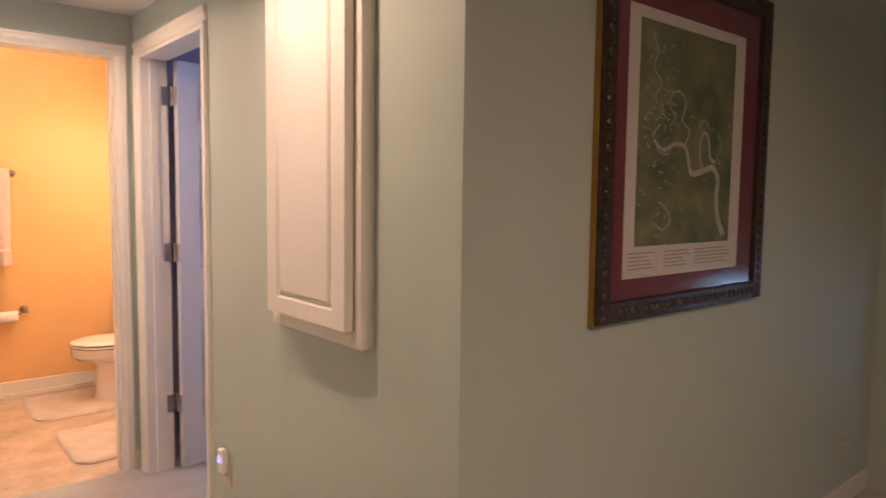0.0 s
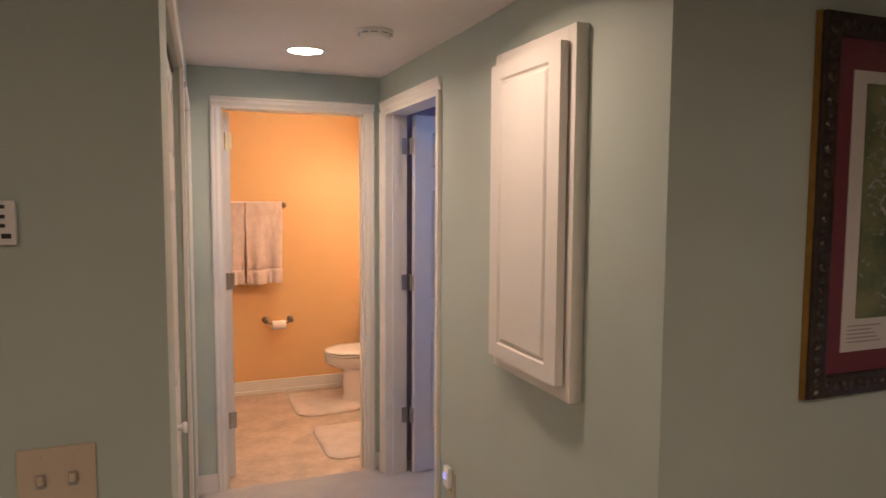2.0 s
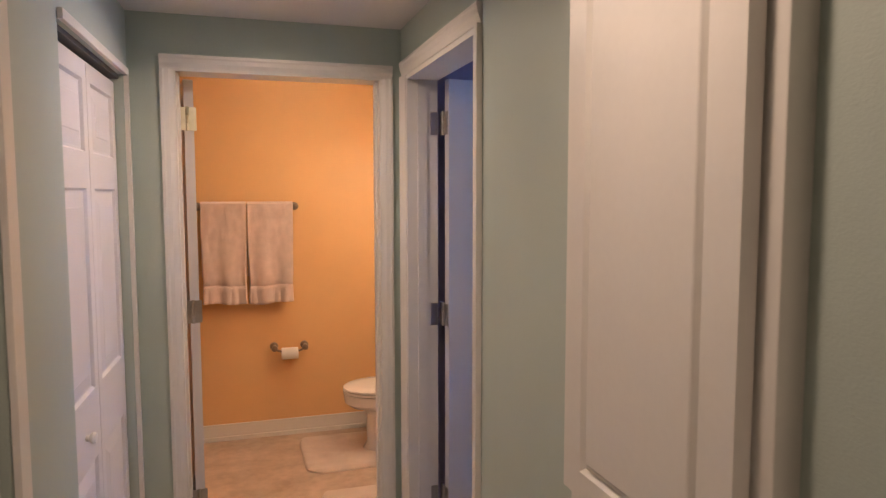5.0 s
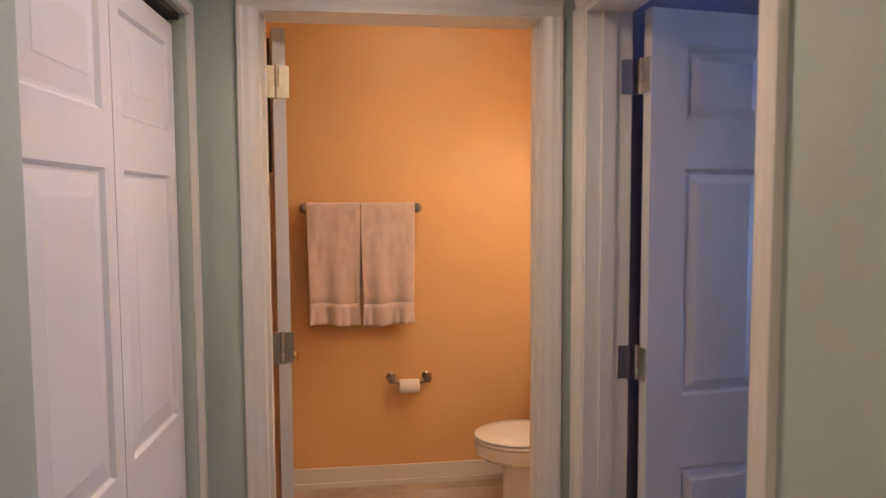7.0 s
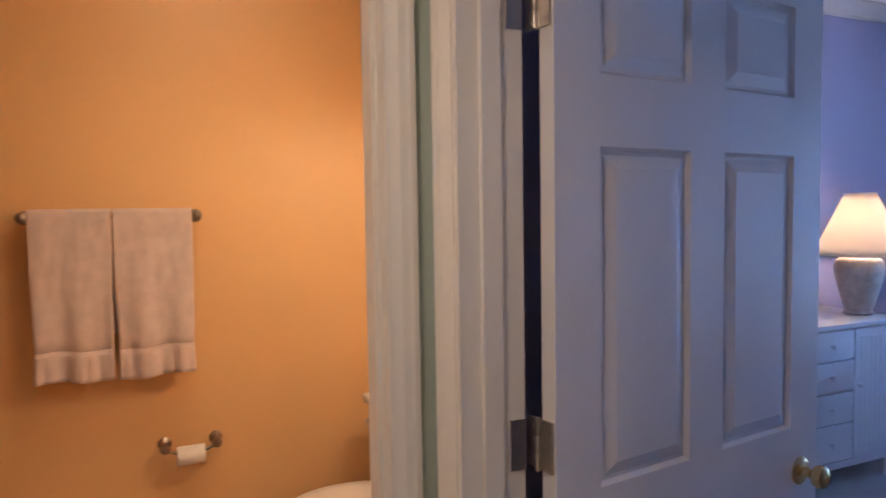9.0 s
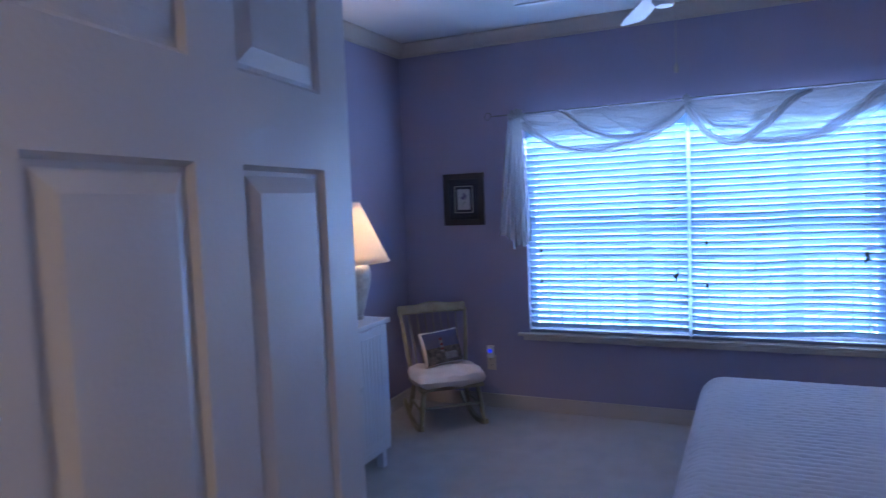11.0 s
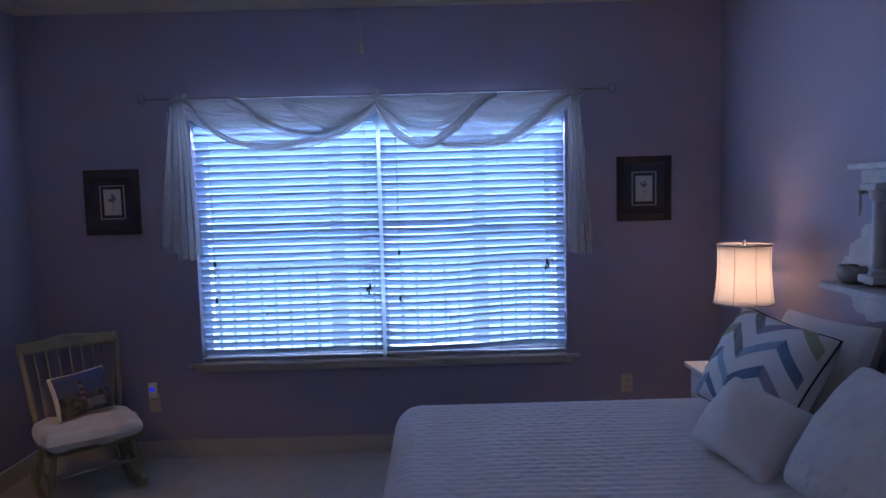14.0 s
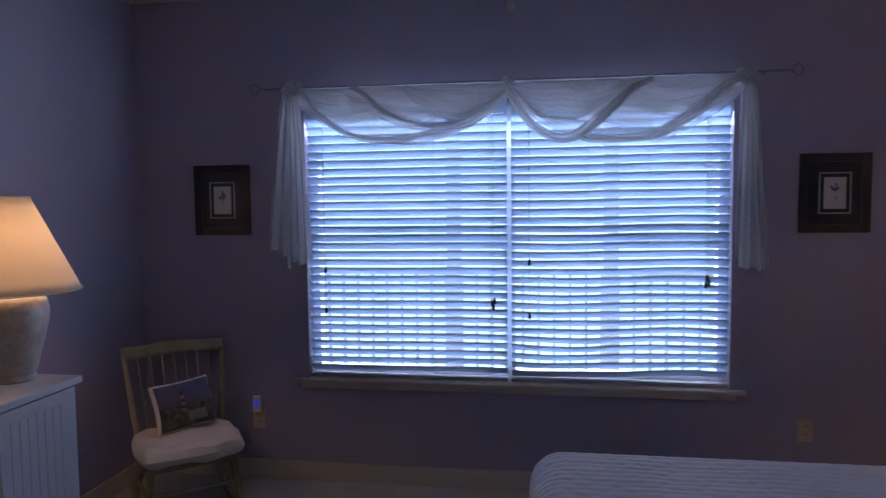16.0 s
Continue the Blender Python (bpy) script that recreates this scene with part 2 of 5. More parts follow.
GOLD = mat("gilded_wood", (0.48, 0.27, 0.07), 0.35, 0.6, var=0.15, scale=30, bump=0.1)
CARVED = mat("carved_dark_wood", (0.055, 0.035, 0.025), 0.38, tint=(0.02, 0.014, 0.01), scale=30, grain=60, bump=0.5)
BURGUNDY = mat("burgundy_mat_board", (0.17, 0.028, 0.045), 0.75, var=0.04, grain=300)
PRINTW = mat("map_paper", (0.66, 0.63, 0.60), 0.6, var=0.03)
INK = mat("grey_print", (0.36, 0.35, 0.35), 0.7)
RIVER = mat("pale_water_print", (0.56, 0.54, 0.49), 0.6, var=0.14, scale=30)
FOREST = mat("satellite_forest_print", (0.26, 0.26, 0.12), 0.6, tint=(0.030, 0.070, 0.042), scale=11, grain=130, detail=12)
TOWNS = mat("satellite_town_print", (0.46, 0.48, 0.42), 0.6, tint=(0.14, 0.18, 0.12), scale=60, grain=200, detail=6)
GLOW = mat("lamp_lens", (0.9, 0.9, 0.85), 0.5, emit=(1.0, 0.92, 0.80), power=9.0)
BLUELED = mat("blue_led", (0.02, 0.03, 0.4), 0.4, emit=(0.02, 0.05, 1.0), power=0.8)
LILACLED = mat("pale_lilac_lens", (0.55, 0.50, 0.85), 0.4, emit=(0.42, 0.40, 0.95), power=0.45)


def glass_mat(name, rough=0.03):
    """Clear sheet glass: sees through, with a mirror-like skin that grows at a slant."""
    m = bpy.data.materials.new(name)
    m.use_nodes = True
    n, l = m.node_tree.nodes, m.node_tree.links
    g, t, mx, lw = n.new("ShaderNodeBsdfGlossy"), n.new("ShaderNodeBsdfTransparent"), n.new("ShaderNodeMixShader"), n.new("ShaderNodeLayerWeight")
    pw, ad = n.new("ShaderNodeMath"), n.new("ShaderNodeMath")
    pw.operation, pw.inputs[1].default_value = "POWER", 4.0
    ad.operation, ad.inputs[1].default_value, ad.inputs[2].default_value = "MULTIPLY_ADD", 0.6, 0.035
    g.inputs["Roughness"].default_value = rough
    l.new(lw.outputs["Facing"], pw.inputs[0])
    l.new(pw.outputs[0], ad.inputs[0])
    l.new(ad.outputs[0], mx.inputs[0])
    l.new(t.outputs[0], mx.inputs[1])
    l.new(g.outputs[0], mx.inputs[2])
    l.new(mx.outputs[0], n["Material Output"].inputs[0])
    return m


GLASS = glass_mat("picture_glass", 0.14)


# ---- doors, casings and hinges ----


def casing_run(bm, p0, p1, inward, out, width=0.066, thick=0.018):
    """A moulded casing strip from p0 to p1; inward points from the outer edge to the opening, out from the wall to the room."""
    p0, p1, i, o = Vector(p0), Vector(p1), Vector(inward), Vector(out)
    prof = [(0.0, 0.0), (0.0, thick * 0.95), (0.010, thick), (0.016, thick * 0.85), (0.030, thick * 0.8), (0.036, thick * 0.62), (width - 0.012, thick * 0.48), (width - 0.006, thick * 0.34), (width, thick * 0.30), (width, 0.0)]
    a = [bm.verts.new(p0 + i * w + o * h) for w, h in prof]
    b = [bm.verts.new(p1 + i * w + o * h) for w, h in prof]
    for k in range(len(prof) - 1):
        bm.faces.new((a[k], a[k + 1], b[k + 1], b[k]))
    bm.faces.new(a)
    bm.faces.new(list(reversed(b)))


def door_frame(name, label, along, out, origin, y0, y1, top, depth, cas=0.066, m=None, inset=0.014):
    """Jambs, stops and casing of a doorway. along: direction of the opening's width; out: towards the hall."""
    al, o, org = Vector(along), Vector(out), Vector(origin)
    f = thing(name, label, "door frame", m, kind="structure")
    up = Vector((0, 0, 1))
    for nm, a, b, inw in (("casing", y0 - cas, y0 - cas, al), ("casing", y1 + cas, y1 + cas, -al)):
        bm = bmesh.new()
        casing_run(bm, org + al * a, org + al * b + up * (top - 0.001), inw, o, cas)
        part(nm, bm, TRIM, f)
    bm = bmesh.new()
    casing_run(bm, org + al * (y0 - cas) + up * (top + cas), org + al * (y1 + cas) + up * (top + cas), -up, o, cas)
    part("head_casing", bm, TRIM, f)

    def slab(a0, a1, d0, d1, z0, z1):
        bm = bmesh.new()
        vs = box(bm, 0, 1, 0, 1, 0, 1)
        for v in vs:
            c = v.co.copy()
            v.co = org + al * (a0 + (a1 - a0) * c.x) - o * (d0 + (d1 - d0) * c.y) + up * (z0 + (z1 - z0) * c.z)
        return bm

    i = inset
    part("jamb", slab(y0 + i - 0.018, y0 + i, -0.002, depth, 0, top), TRIM, f)
    part("jamb", slab(y1 - i, y1 - i + 0.018, -0.002, depth, 0, top), TRIM, f)
    part("head_jamb", slab(y0 + i, y1 - i, -0.002, depth, top - i - 0.004, top - i + 0.018), TRIM, f)
    part("stop", slab(y0 + i, y0 + i + 0.010, depth * 0.32, depth * 0.62, 0, top - i - 0.004), TRIM, f)
    part("stop", slab(y1 - i - 0.010, y1 - i, depth * 0.32, depth * 0.62, 0, top - i - 0.004), TRIM, f)
    return f


def raised_panel(bm, x0, x1, z0, z1, y, side, lip, depth=0.009):
    """A moulded sunk-and-raised panel in a face at y, looking along side (+1 or -1)."""
    rings = []
    for inset, d in ((0, 0), (0.007, -depth), (0.014, -depth), (lip + 0.012, -depth * 0.15), (lip + 0.015, 0)):
        yy = y + side * d
        rings.append([bm.verts.new(c) for c in ((x0 + inset, yy, z0 + inset), (x1 - inset, yy, z0 + inset), (x1 - inset, yy, z1 - inset), (x0 + inset, yy, z1 - inset))])
    for a, b in zip(rings, rings[1:]):
        for k in range(4):
            bm.faces.new((a[k], a[(k + 1) % 4], b[(k + 1) % 4], b[k]))
    bm.faces.new(rings[-1])


def panel_door_mesh(width, height, thick, panels, lip=0.024):
    """A moulded door leaf: x along the width, y through it, panels (x0, x1, z0, z1) sunk in both faces."""
    bm = bmesh.new()
    xs = sorted({0.0, width} | {v for p in panels for v in p[:2]})
    zs = sorted({0.0, height} | {v for p in panels for v in p[2:]})
    for side, y in ((-1, 0.0), (1, thick)):
        for xa, xb in zip(xs, xs[1:]):
            for za, zb in zip(zs, zs[1:]):
                hit = [p for p in panels if p[0] <= xa + 1e-6 and p[1] >= xb - 1e-6 and p[2] <= za + 1e-6 and p[3] >= zb - 1e-6]
                if not hit:
                    bm.faces.new([bm.verts.new(c) for c in ((xa, y, za), (xb, y, za), (xb, y, zb), (xa, y, zb))])
        for p in panels:
            raised_panel(bm, *p, y, side, lip)
    for q in (((0, 0, 0), (0, thick, 0), (0, thick, height), (0, 0, height)), ((width, 0, 0), (width, thick, 0), (width, thick, height), (width, 0, height)),
              ((0, 0, 0), (width, 0, 0), (width, thick, 0), (0, thick, 0)), ((0, 0, height), (width, 0, height), (width, thick, height), (0, thick, height))):
        bm.faces.new([bm.verts.new(c) for c in q])
    bmesh.ops.remove_doubles(bm, verts=bm.verts[:], dist=0.0004)
    return bm


def six_panels(width):
    st, mid = width * 0.133, width * 0.128
    w = (width - 2 * st - mid) / 2
    cols = ((st, st + w), (st + w + mid, width - st))
    return [(a, b, z0, z1) for a, b in cols for z0, z1 in ((0.23, 0.80), (1.00, 1.61), (1.735, 1.93))]


def hinge(parent, x, y, z, metal, spread=0.034, turn=0.0):
    """A butt hinge: two leaves with screws, and a knuckle."""
    m = pose(x, y, z, 0, 0, turn)
    bm = boxes((-0.003, 0.001, 0.004, spread, -0.045, 0.045), (-0.003, 0.001, -spread, -0.004, -0.045, 0.045), bevel=0.0006)
    h = part("hinge", bm, metal, parent, "satin metal butt hinge", m=m)
    bm = bmesh.new()
    lathe(bm, [(0.0045, -0.047), (0.0062, -0.045), (0.0062, -0.016), (0.0058, -0.0155), (0.0062, -0.015), (0.0062, 0.015), (0.0058, 0.0155), (0.0062, 0.016), (0.0062, 0.045), (0.0045, 0.048), (0.0, 0.049)], 14, (-0.005, 0, 0))
    part("knuckle", bm, metal, h, smooth=True)
    for sy in (0.019, -0.019):
        for sz in (-0.03, 0.0, 0.03):
            bm = bmesh.new()
            lathe(bm, [(0.0042, 0.0), (0.0042, 0.0008), (0.0, 0.0012)], 10, (-0.003, sy, sz), Matrix.Rotation(radians(-90), 4, "Y"))
            part("screw", bm, metal, h)
    return h


KNOB = [(0.0, 0.0), (0.032, 0.0), (0.032, 0.004), (0.026, 0.008), (0.012, 0.011), (0.010, 0.026), (0.013, 0.032), (0.023, 0.038), (0.0265, 0.048), (0.024, 0.058), (0.015, 0.064), (0.0, 0.066)]

# bedroom doorway and its leaf, swung into the bedroom
door_frame("door_frame_bedroom", "white moulded casing of the bedroom doorway", (0, 1, 0), (-1, 0, 0), (XE, 0, 0), 2.915, 3.715, 2.045, 0.122, cas=0.056)
for z in (1.860, 1.098, 0.336):
    part("hinge_plate", boxes((1.132, 1.160, 3.6985, 3.7012, z - 0.045, z + 0.045)), NICKEL, bpy.data.objects["door_frame_bedroom"], "satin metal hinge leaf")
leaf = thing("bedroom_door", "white six-panel moulded bedroom door standing open", "door", pose(1.181, 3.69, 0.008, 0, 0, 7.9))
LEAF_W = 0.795
part("leaf", panel_door_mesh(LEAF_W, 2.02, 0.036, six_panels(LEAF_W)), DOORW, leaf, m=pose(0.006, -0.042, 0))
for sgn in (-1, 1):
    bm = bmesh.new()
    lathe(bm, KNOB, 28, (LEAF_W - 0.060, -0.042 if sgn < 0 else -0.006, 0.895), Matrix.Rotation(radians(90 * -sgn), 4, "X"))
    part("knob", bm, BRASS, leaf, "polished brass door knob", smooth=True)
for z in (1.852, 1.09, 0.328):
    hinge(leaf, 0.004, -0.003, z, NICKEL)

# bathroom doorway and its leaf, folded back against the inside
door_frame("door_frame_bath", "white moulded casing of the bathroom doorway", (1, 0, 0), (0, -1, 0), (0, YN, 0), 0.186, 0.951, 2.040, 0.124, cas=0.052, inset=0.001)
leaf = thing("bathroom_door", "white six-panel bathroom door swung fully inward", "door", pose(0.204, 3.950, 0.008, 0, 0, 99.0))
part("leaf", panel_door_mesh(0.72, 2.02, 0.036, six_panels(0.72)), DOORW, leaf, m=pose(0.006, -0.037, 0))
for sgn in (-1, 1):
    bm = bmesh.new()
    lathe(bm, KNOB, 28, (0.66, -0.037 if sgn < 0 else -0.001, 0.93), Matrix.Rotation(radians(90 * -sgn), 4, "X"))
    part("knob", bm, BRASS, leaf, "polished brass door knob", smooth=True)
for z in (1.868, 1.105, 0.325):
    hinge(leaf, 0.003, -0.012, z, ZINC if z > 1.5 else NICKEL)

# wire hooks over the top of the bathroom door
HOOKM = leaf.matrix_basis @ pose(0.17, 0.0, 0)
t = thing("over_door_hook", "black wire hook rack hung over a bathroom door", "door hook", HOOKM)
bm = bmesh.new()
tube(bm, [(0, -0.040, 1.985), (0, -0.040, 2.026), (0, 0.004, 2.026), (0, 0.005, 1.62)], 0.004, 6)
part("strap", bm, DARK, t)
for z in (1.86, 1.64):
    bm = bmesh.new()
    tube(bm, [(0, 0.006, z + 0.03), (0, 0.012, z - 0.02)] + [(0, 0.030 - 0.020 * math.cos(k / 8 * math.pi), z - 0.02 - 0.020 * math.sin(k / 8 * math.pi)) for k in range(9)] + [(0, 0.056, z + 0.02)], 0.004, 8)
    part("hook", bm, DARK, t, smooth=True)

# ---- hall closets ----

def closet(y0, y1, name, knob_at, leaves=2, words="two-leaf", cas=0.055):
    f = thing(name + "_frame", "white flat casing round a closet opening", "door frame", WEST, kind="structure")
    part("casing", boxes((0.0, 0.014, y1, y1 + cas, 0, 2.0), bevel=0.002), TRIM, f)
    part("head_casing", boxes((0.0, 0.014, y0, y1 + cas, 2.0, 2.0 + cas), bevel=0.002), TRIM, f)
    part("track", boxes((-0.06, -0.015, y0, y1, 1.985, 2.0)), DARK, f)
    w = (y1 - y0 - 0.018) / leaves - 0.002
    rim = min(0.045, w * 0.19)
    d = thing("bifold_door", "white " + words + " moulded bifold closet door, closed", "closet door", WEST, group="hall closet doors")
    for k in range(leaves):
        lf = panel_door_mesh(w, 1.955, 0.030, [(rim, w - rim, 0.16, 0.79), (rim, w - rim, 0.995, 1.585), (rim, w - rim, 1.690, 1.900)], min(0.040, w * 0.12))
        p = part("leaf", lf, DOORW, d, m=pose(-0.030 if y0 > 1 else -0.020, y0 + 0.004 + k * (w + 0.004), 0.015, 0, 0, 90))
        if k == knob_at:
            bm = bmesh.new()
            lathe(bm, [(0.0, 0), (0.009, 0), (0.009, 0.010), (0.014, 0.014), (0.017, 0.020), (0.015, 0.027), (0.0, 0.030)], 20, (w * 0.55, 0.0, 0.885), Matrix.Rotation(radians(90), 4, "X"))
            part("knob", bm, WHITEP, p, "small round white knob", smooth=True)
    return d


closet(0.265, 1.115, "closet_south", 2, 4, "four-leaf")
closet(1.545, 2.345, "closet_north", 0, cas=0.026)

# ---- baseboards and crown ----


def base_run(name, rows, label):
    bm = bmesh.new()
    for x0, x1, y0, y1, h in rows:
        box(bm, x0, x1, y0, y1, 0, h, 0.004, 2)
    return setting(name, bm, CREAM if "bedroom" in name else TRIM, label, "baseboard")


base_run("baseboard_hall", [(0.03, 0.135, 3.797, YN, 0.10), (1.008, XE, 3.797, YN, 0.095), (XE - 0.012, XE, YM, 2.83, 0.10)], "white painted hall baseboard")
base_run("baseboard_living", [(1.16, 3.7, YM - 0.012, YM, 0.10), (-3.2, -0.07, YM - 0.012, YM, 0.10)], "white painted living room baseboard")
base_run("baseboard_bath", [(-1.0, 1.62, 5.570, 5.585, 0.105), (-1.0, 1.62, 5.553, 5.570, 0.028)], "white painted bathroom baseboard with shoe moulding")
base_run("baseboard_bedroom", [(XB - 0.014, XB, 1.435, YB, 0.105), (1.74, XB - 0.014, YB - 0.014, YB, 0.105), (3.7, XB - 0.014, 1.435, 1.449, 0.105)], "cream painted bedroom baseboard")
bm = bmesh.new()
crown = [(0.0, 2.650), (0.010, 2.650), (0.014, 2.664), (0.030, 2.680), (0.052, 2.708), (0.066, 2.724), (0.072, 2.732), (0.072, 2.745), (0.0, 2.745)]
loop = [(XB, YB, -1, -1), (XB, 1.435, -1, 1), (1.18, 1.51, 1, 1), (1.18, 3.85, 1, -1), (1.74, 3.85, 1, -1), (1.74, YB, 1, -1)]
rings = [[bm.verts.new((x + dx * w, y + dy * w, z)) for w, z in crown] for x, y, dx, dy in loop]
for a, b in zip(rings, rings[1:] + rings[:1]):
    for k in range(len(crown) - 1):
        bm.faces.new((a[k], a[k + 1], b[k + 1], b[k]))
setting("crown_moulding", bm, CREAM, "cream painted crown moulding round the bedroom", "trim")

# ---- hall fittings ----
t = thing("recessed_light", "lit round recessed light with a white trim ring", "ceiling light", pose(0.525, 3.25, 2.24))
bm = bmesh.new()
lathe(bm, [(0.078, -0.001), (0.090, -0.004), (0.098, -0.003), (0.100, 0.0), (0.078, 0.0)], 40)
part("trim_ring", bm, WHITEP, t, smooth=True)
bm = bmesh.new()
lathe(bm, [(0.078, -0.0015), (0.05, -0.004), (0.0, -0.005)], 32)
part("lens", bm, GLOW, t, "glowing lens", smooth=True)
t = thing("smoke_detector", "round white plastic smoke detector", "smoke detector", pose(0.715, 2.76, 2.24, 180))
bm = bmesh.new()
lathe(bm, [(0.0, 0.0), (0.072, 0.0), (0.074, 0.006), (0.070, 0.012), (0.066, 0.013), (0.064, 0.022), (0.056, 0.032), (0.048, 0.035), (0.0, 0.036)], 36)
part("housing", bm, WHITEP, t, smooth=True)
for k in range(10):
    part("vent", boxes((0.0655, 0.068, -0.012, 0.012, 0.015, 0.019)), INK, t, m=pose(0, 0, 0, 0, 0, k * 36))
t = thing("wall_cabinet", "cream painted recessed wall cabinet with raised-panel door", "cabinet")
bm = bmesh.new()
for r in ((1.735, 1.780, 0.992, 2.068), (2.200, 2.240, 0.992, 2.068), (1.780, 2.200, 0.992, 1.040), (1.780, 2.200, 2.020, 2.068)):
    box(bm, 0.998, XE, r[0], r[1], r[2], r[3], 0.002)
part("frame", bm, TRIM, t)
d = panel_door_mesh(0.446, 0.985, 0.026, [(0.060, 0.380, 0.048, 0.937)], 0.008)
part("door", d, TRIM, t, "cream raised-panel door", m=pose(0.968, 2.214, 1.038, 0, 0, -90))
part("back", boxes((1.02, XE, 1.780, 2.200, 1.040, 2.020)), TRIM, t)


def outlet(x, y, z, face, name="wall_outlet"):
    """A duplex outlet on a wall; face is the turn about z of a plate that looks along -y."""
    o = thing(name, "ivory plastic duplex outlet plate", "outlet", pose(x, y, z, 0, 0, face), group="wall outlets")
    part("plate", boxes((-0.035, 0.035, -0.006, 0, -0.057, 0.057), bevel=0.003), IVORY, o)
    for s in (-1, 1):
        r = part("receptacle", boxes((-0.017, 0.017, -0.009, -0.004, s * 0.021 - 0.014, s * 0.021 + 0.014), bevel=0.003), IVORY, o)
        for q in (-0.007, 0.007):
            part("slot", boxes((q - 0.0015, q + 0.0015, -0.0098, -0.0085, s * 0.021 - 0.004, s * 0.021 + 0.007)), DARK, r)
    return o


def night_light(x, y, z, face, lens, label):
    n = thing("night_light", label, "night light", pose(x, y, z, 0, 0, face))
    part("body", boxes((-0.025, 0.025, -0.034, -0.010, -0.045, 0.045), bevel=0.006), WHITEP, n)
    part("lens", boxes((-0.015, 0.015, -0.037, -0.033, -0.006, 0.020), bevel=0.005), lens, n, "glowing lens")


outlet(XE, 2.712, 0.345, -90)
night_light(XE, 2.712, 0.385, -90, LILACLED, "white plug-in night light with a pale lens")
outlet(3.35, YM, 0.30, 0)
t = thing("light_switch", "ivory double toggle switch plate", "switch", pose(-0.2415, YM, 1.098))
part("plate", boxes((-0.060, 0.060, -0.006, 0, -0.058, 0.058), bevel=0.003), IVORY, t)
for q in (-0.024, 0.024):
    part("toggle", boxes((q - 0.005, q + 0.005, -0.016, -0.004, -0.004, 0.012), bevel=0.002), IVORY, t)
    part("slot", boxes((q - 0.007, q + 0.007, -0.0072, -0.0055, -0.013, 0.013)), INK, t)
    for s in (-0.040, 0.040):
        bm = bmesh.new()
        lathe(bm, [(0.003, 0), (0.003, 0.001), (0, 0.0015)], 10, (q, -0.006, s), Matrix.Rotation(radians(90), 4, "X"))
        part("screw", bm, IVORY, t)
t = thing("fan_control", "white wall control plate with dark slider buttons", "wall control", pose(-0.309, YM, 1.541))
part("plate", boxes((-0.030, 0.024, -0.012, 0, -0.037, 0.036), bevel=0.003), WHITEP, t)
for z, w in ((0.026, 0.012), (0.010, 0.012), (-0.005, 0.012)):
    part("button", boxes((-0.003 - w, -0.003 + w, -0.0145, -0.011, z - 0.003, z + 0.003), bevel=0.001), DARK, t)
for q in (-0.017, 0.010):
    part("button", boxes((q - 0.007, q + 0.007, -0.0145, -0.011, -0.026, -0.018), bevel=0.001), DARK, t)

# ---- framed river map ----
MX0, MX1, MZ0, MZ1 = 1.494, 2.424, 1.055, 2.062
t = thing("framed_map", "satellite river map in burgundy mat and carved dark frame", "framed picture", pose(MX0, YM, MZ0))
MW, MH = MX1 - MX0, MZ1 - MZ0
FW = 0.058
for nm, r in (("frame_side", (0, FW, 0, MH)), ("frame_side", (MW - FW, MW, 0, MH)), ("frame_rail", (FW, MW - FW, 0, FW)), ("frame_rail", (FW, MW - FW, MH - FW, MH))):
    bm = bmesh.new()
    box(bm, r[0], r[1], -0.030, -0.003, r[2], r[3], 0.004)
    tall = r[3] - r[2] > r[1] - r[0]
    n = int((r[3] - r[2] if tall else r[1] - r[0]) / 0.030)
    for k in range(n):
        c = (k + 0.5) / n
        px = (r[0] + r[1]) / 2 if tall else r[0] + c * (r[1] - r[0])
        pz = r[2] + c * (r[3] - r[2]) if tall else (r[2] + r[3]) / 2
        v = bmesh.ops.create_icosphere(bm, subdivisions=1, radius=1)["verts"]
        tilt = Matrix.Rotation(radians(35 if k % 2 else -35), 4, "Y")
        bmesh.ops.transform(bm, matrix=Matrix.Translation((px, -0.030, pz)) @ tilt @ Matrix.Diagonal((0.017 if tall else 0.012, 0.007, 0.012 if tall else 0.017, 1)), verts=v)
    part(nm, bm, CARVED, t, "dark carved wood moulding")
part("gilt_edge", boxes((-0.003, 0.0, -0.020, -0.001, -0.002, MH + 0.002), bevel=0.002), GOLD, t, "gilded outer edge")
part("mat_board", boxes((FW, MW - FW, -0.012, -0.006, FW, MH - FW)), BURGUNDY, t, "burgundy mat board")
part("print", boxes((0.128, 0.772, -0.0145, -0.012, 0.115, 0.868)), PRINTW, t, "pale map sheet")
MAPX0, MAPX1, MAPZ0, MAPZ1 = 0.178, 0.705, 0.205, 0.835
part("map_image", boxes((MAPX0, MAPX1, -0.0165, -0.0145, MAPZ0, MAPZ1)), FOREST, t, "dark green satellite image")


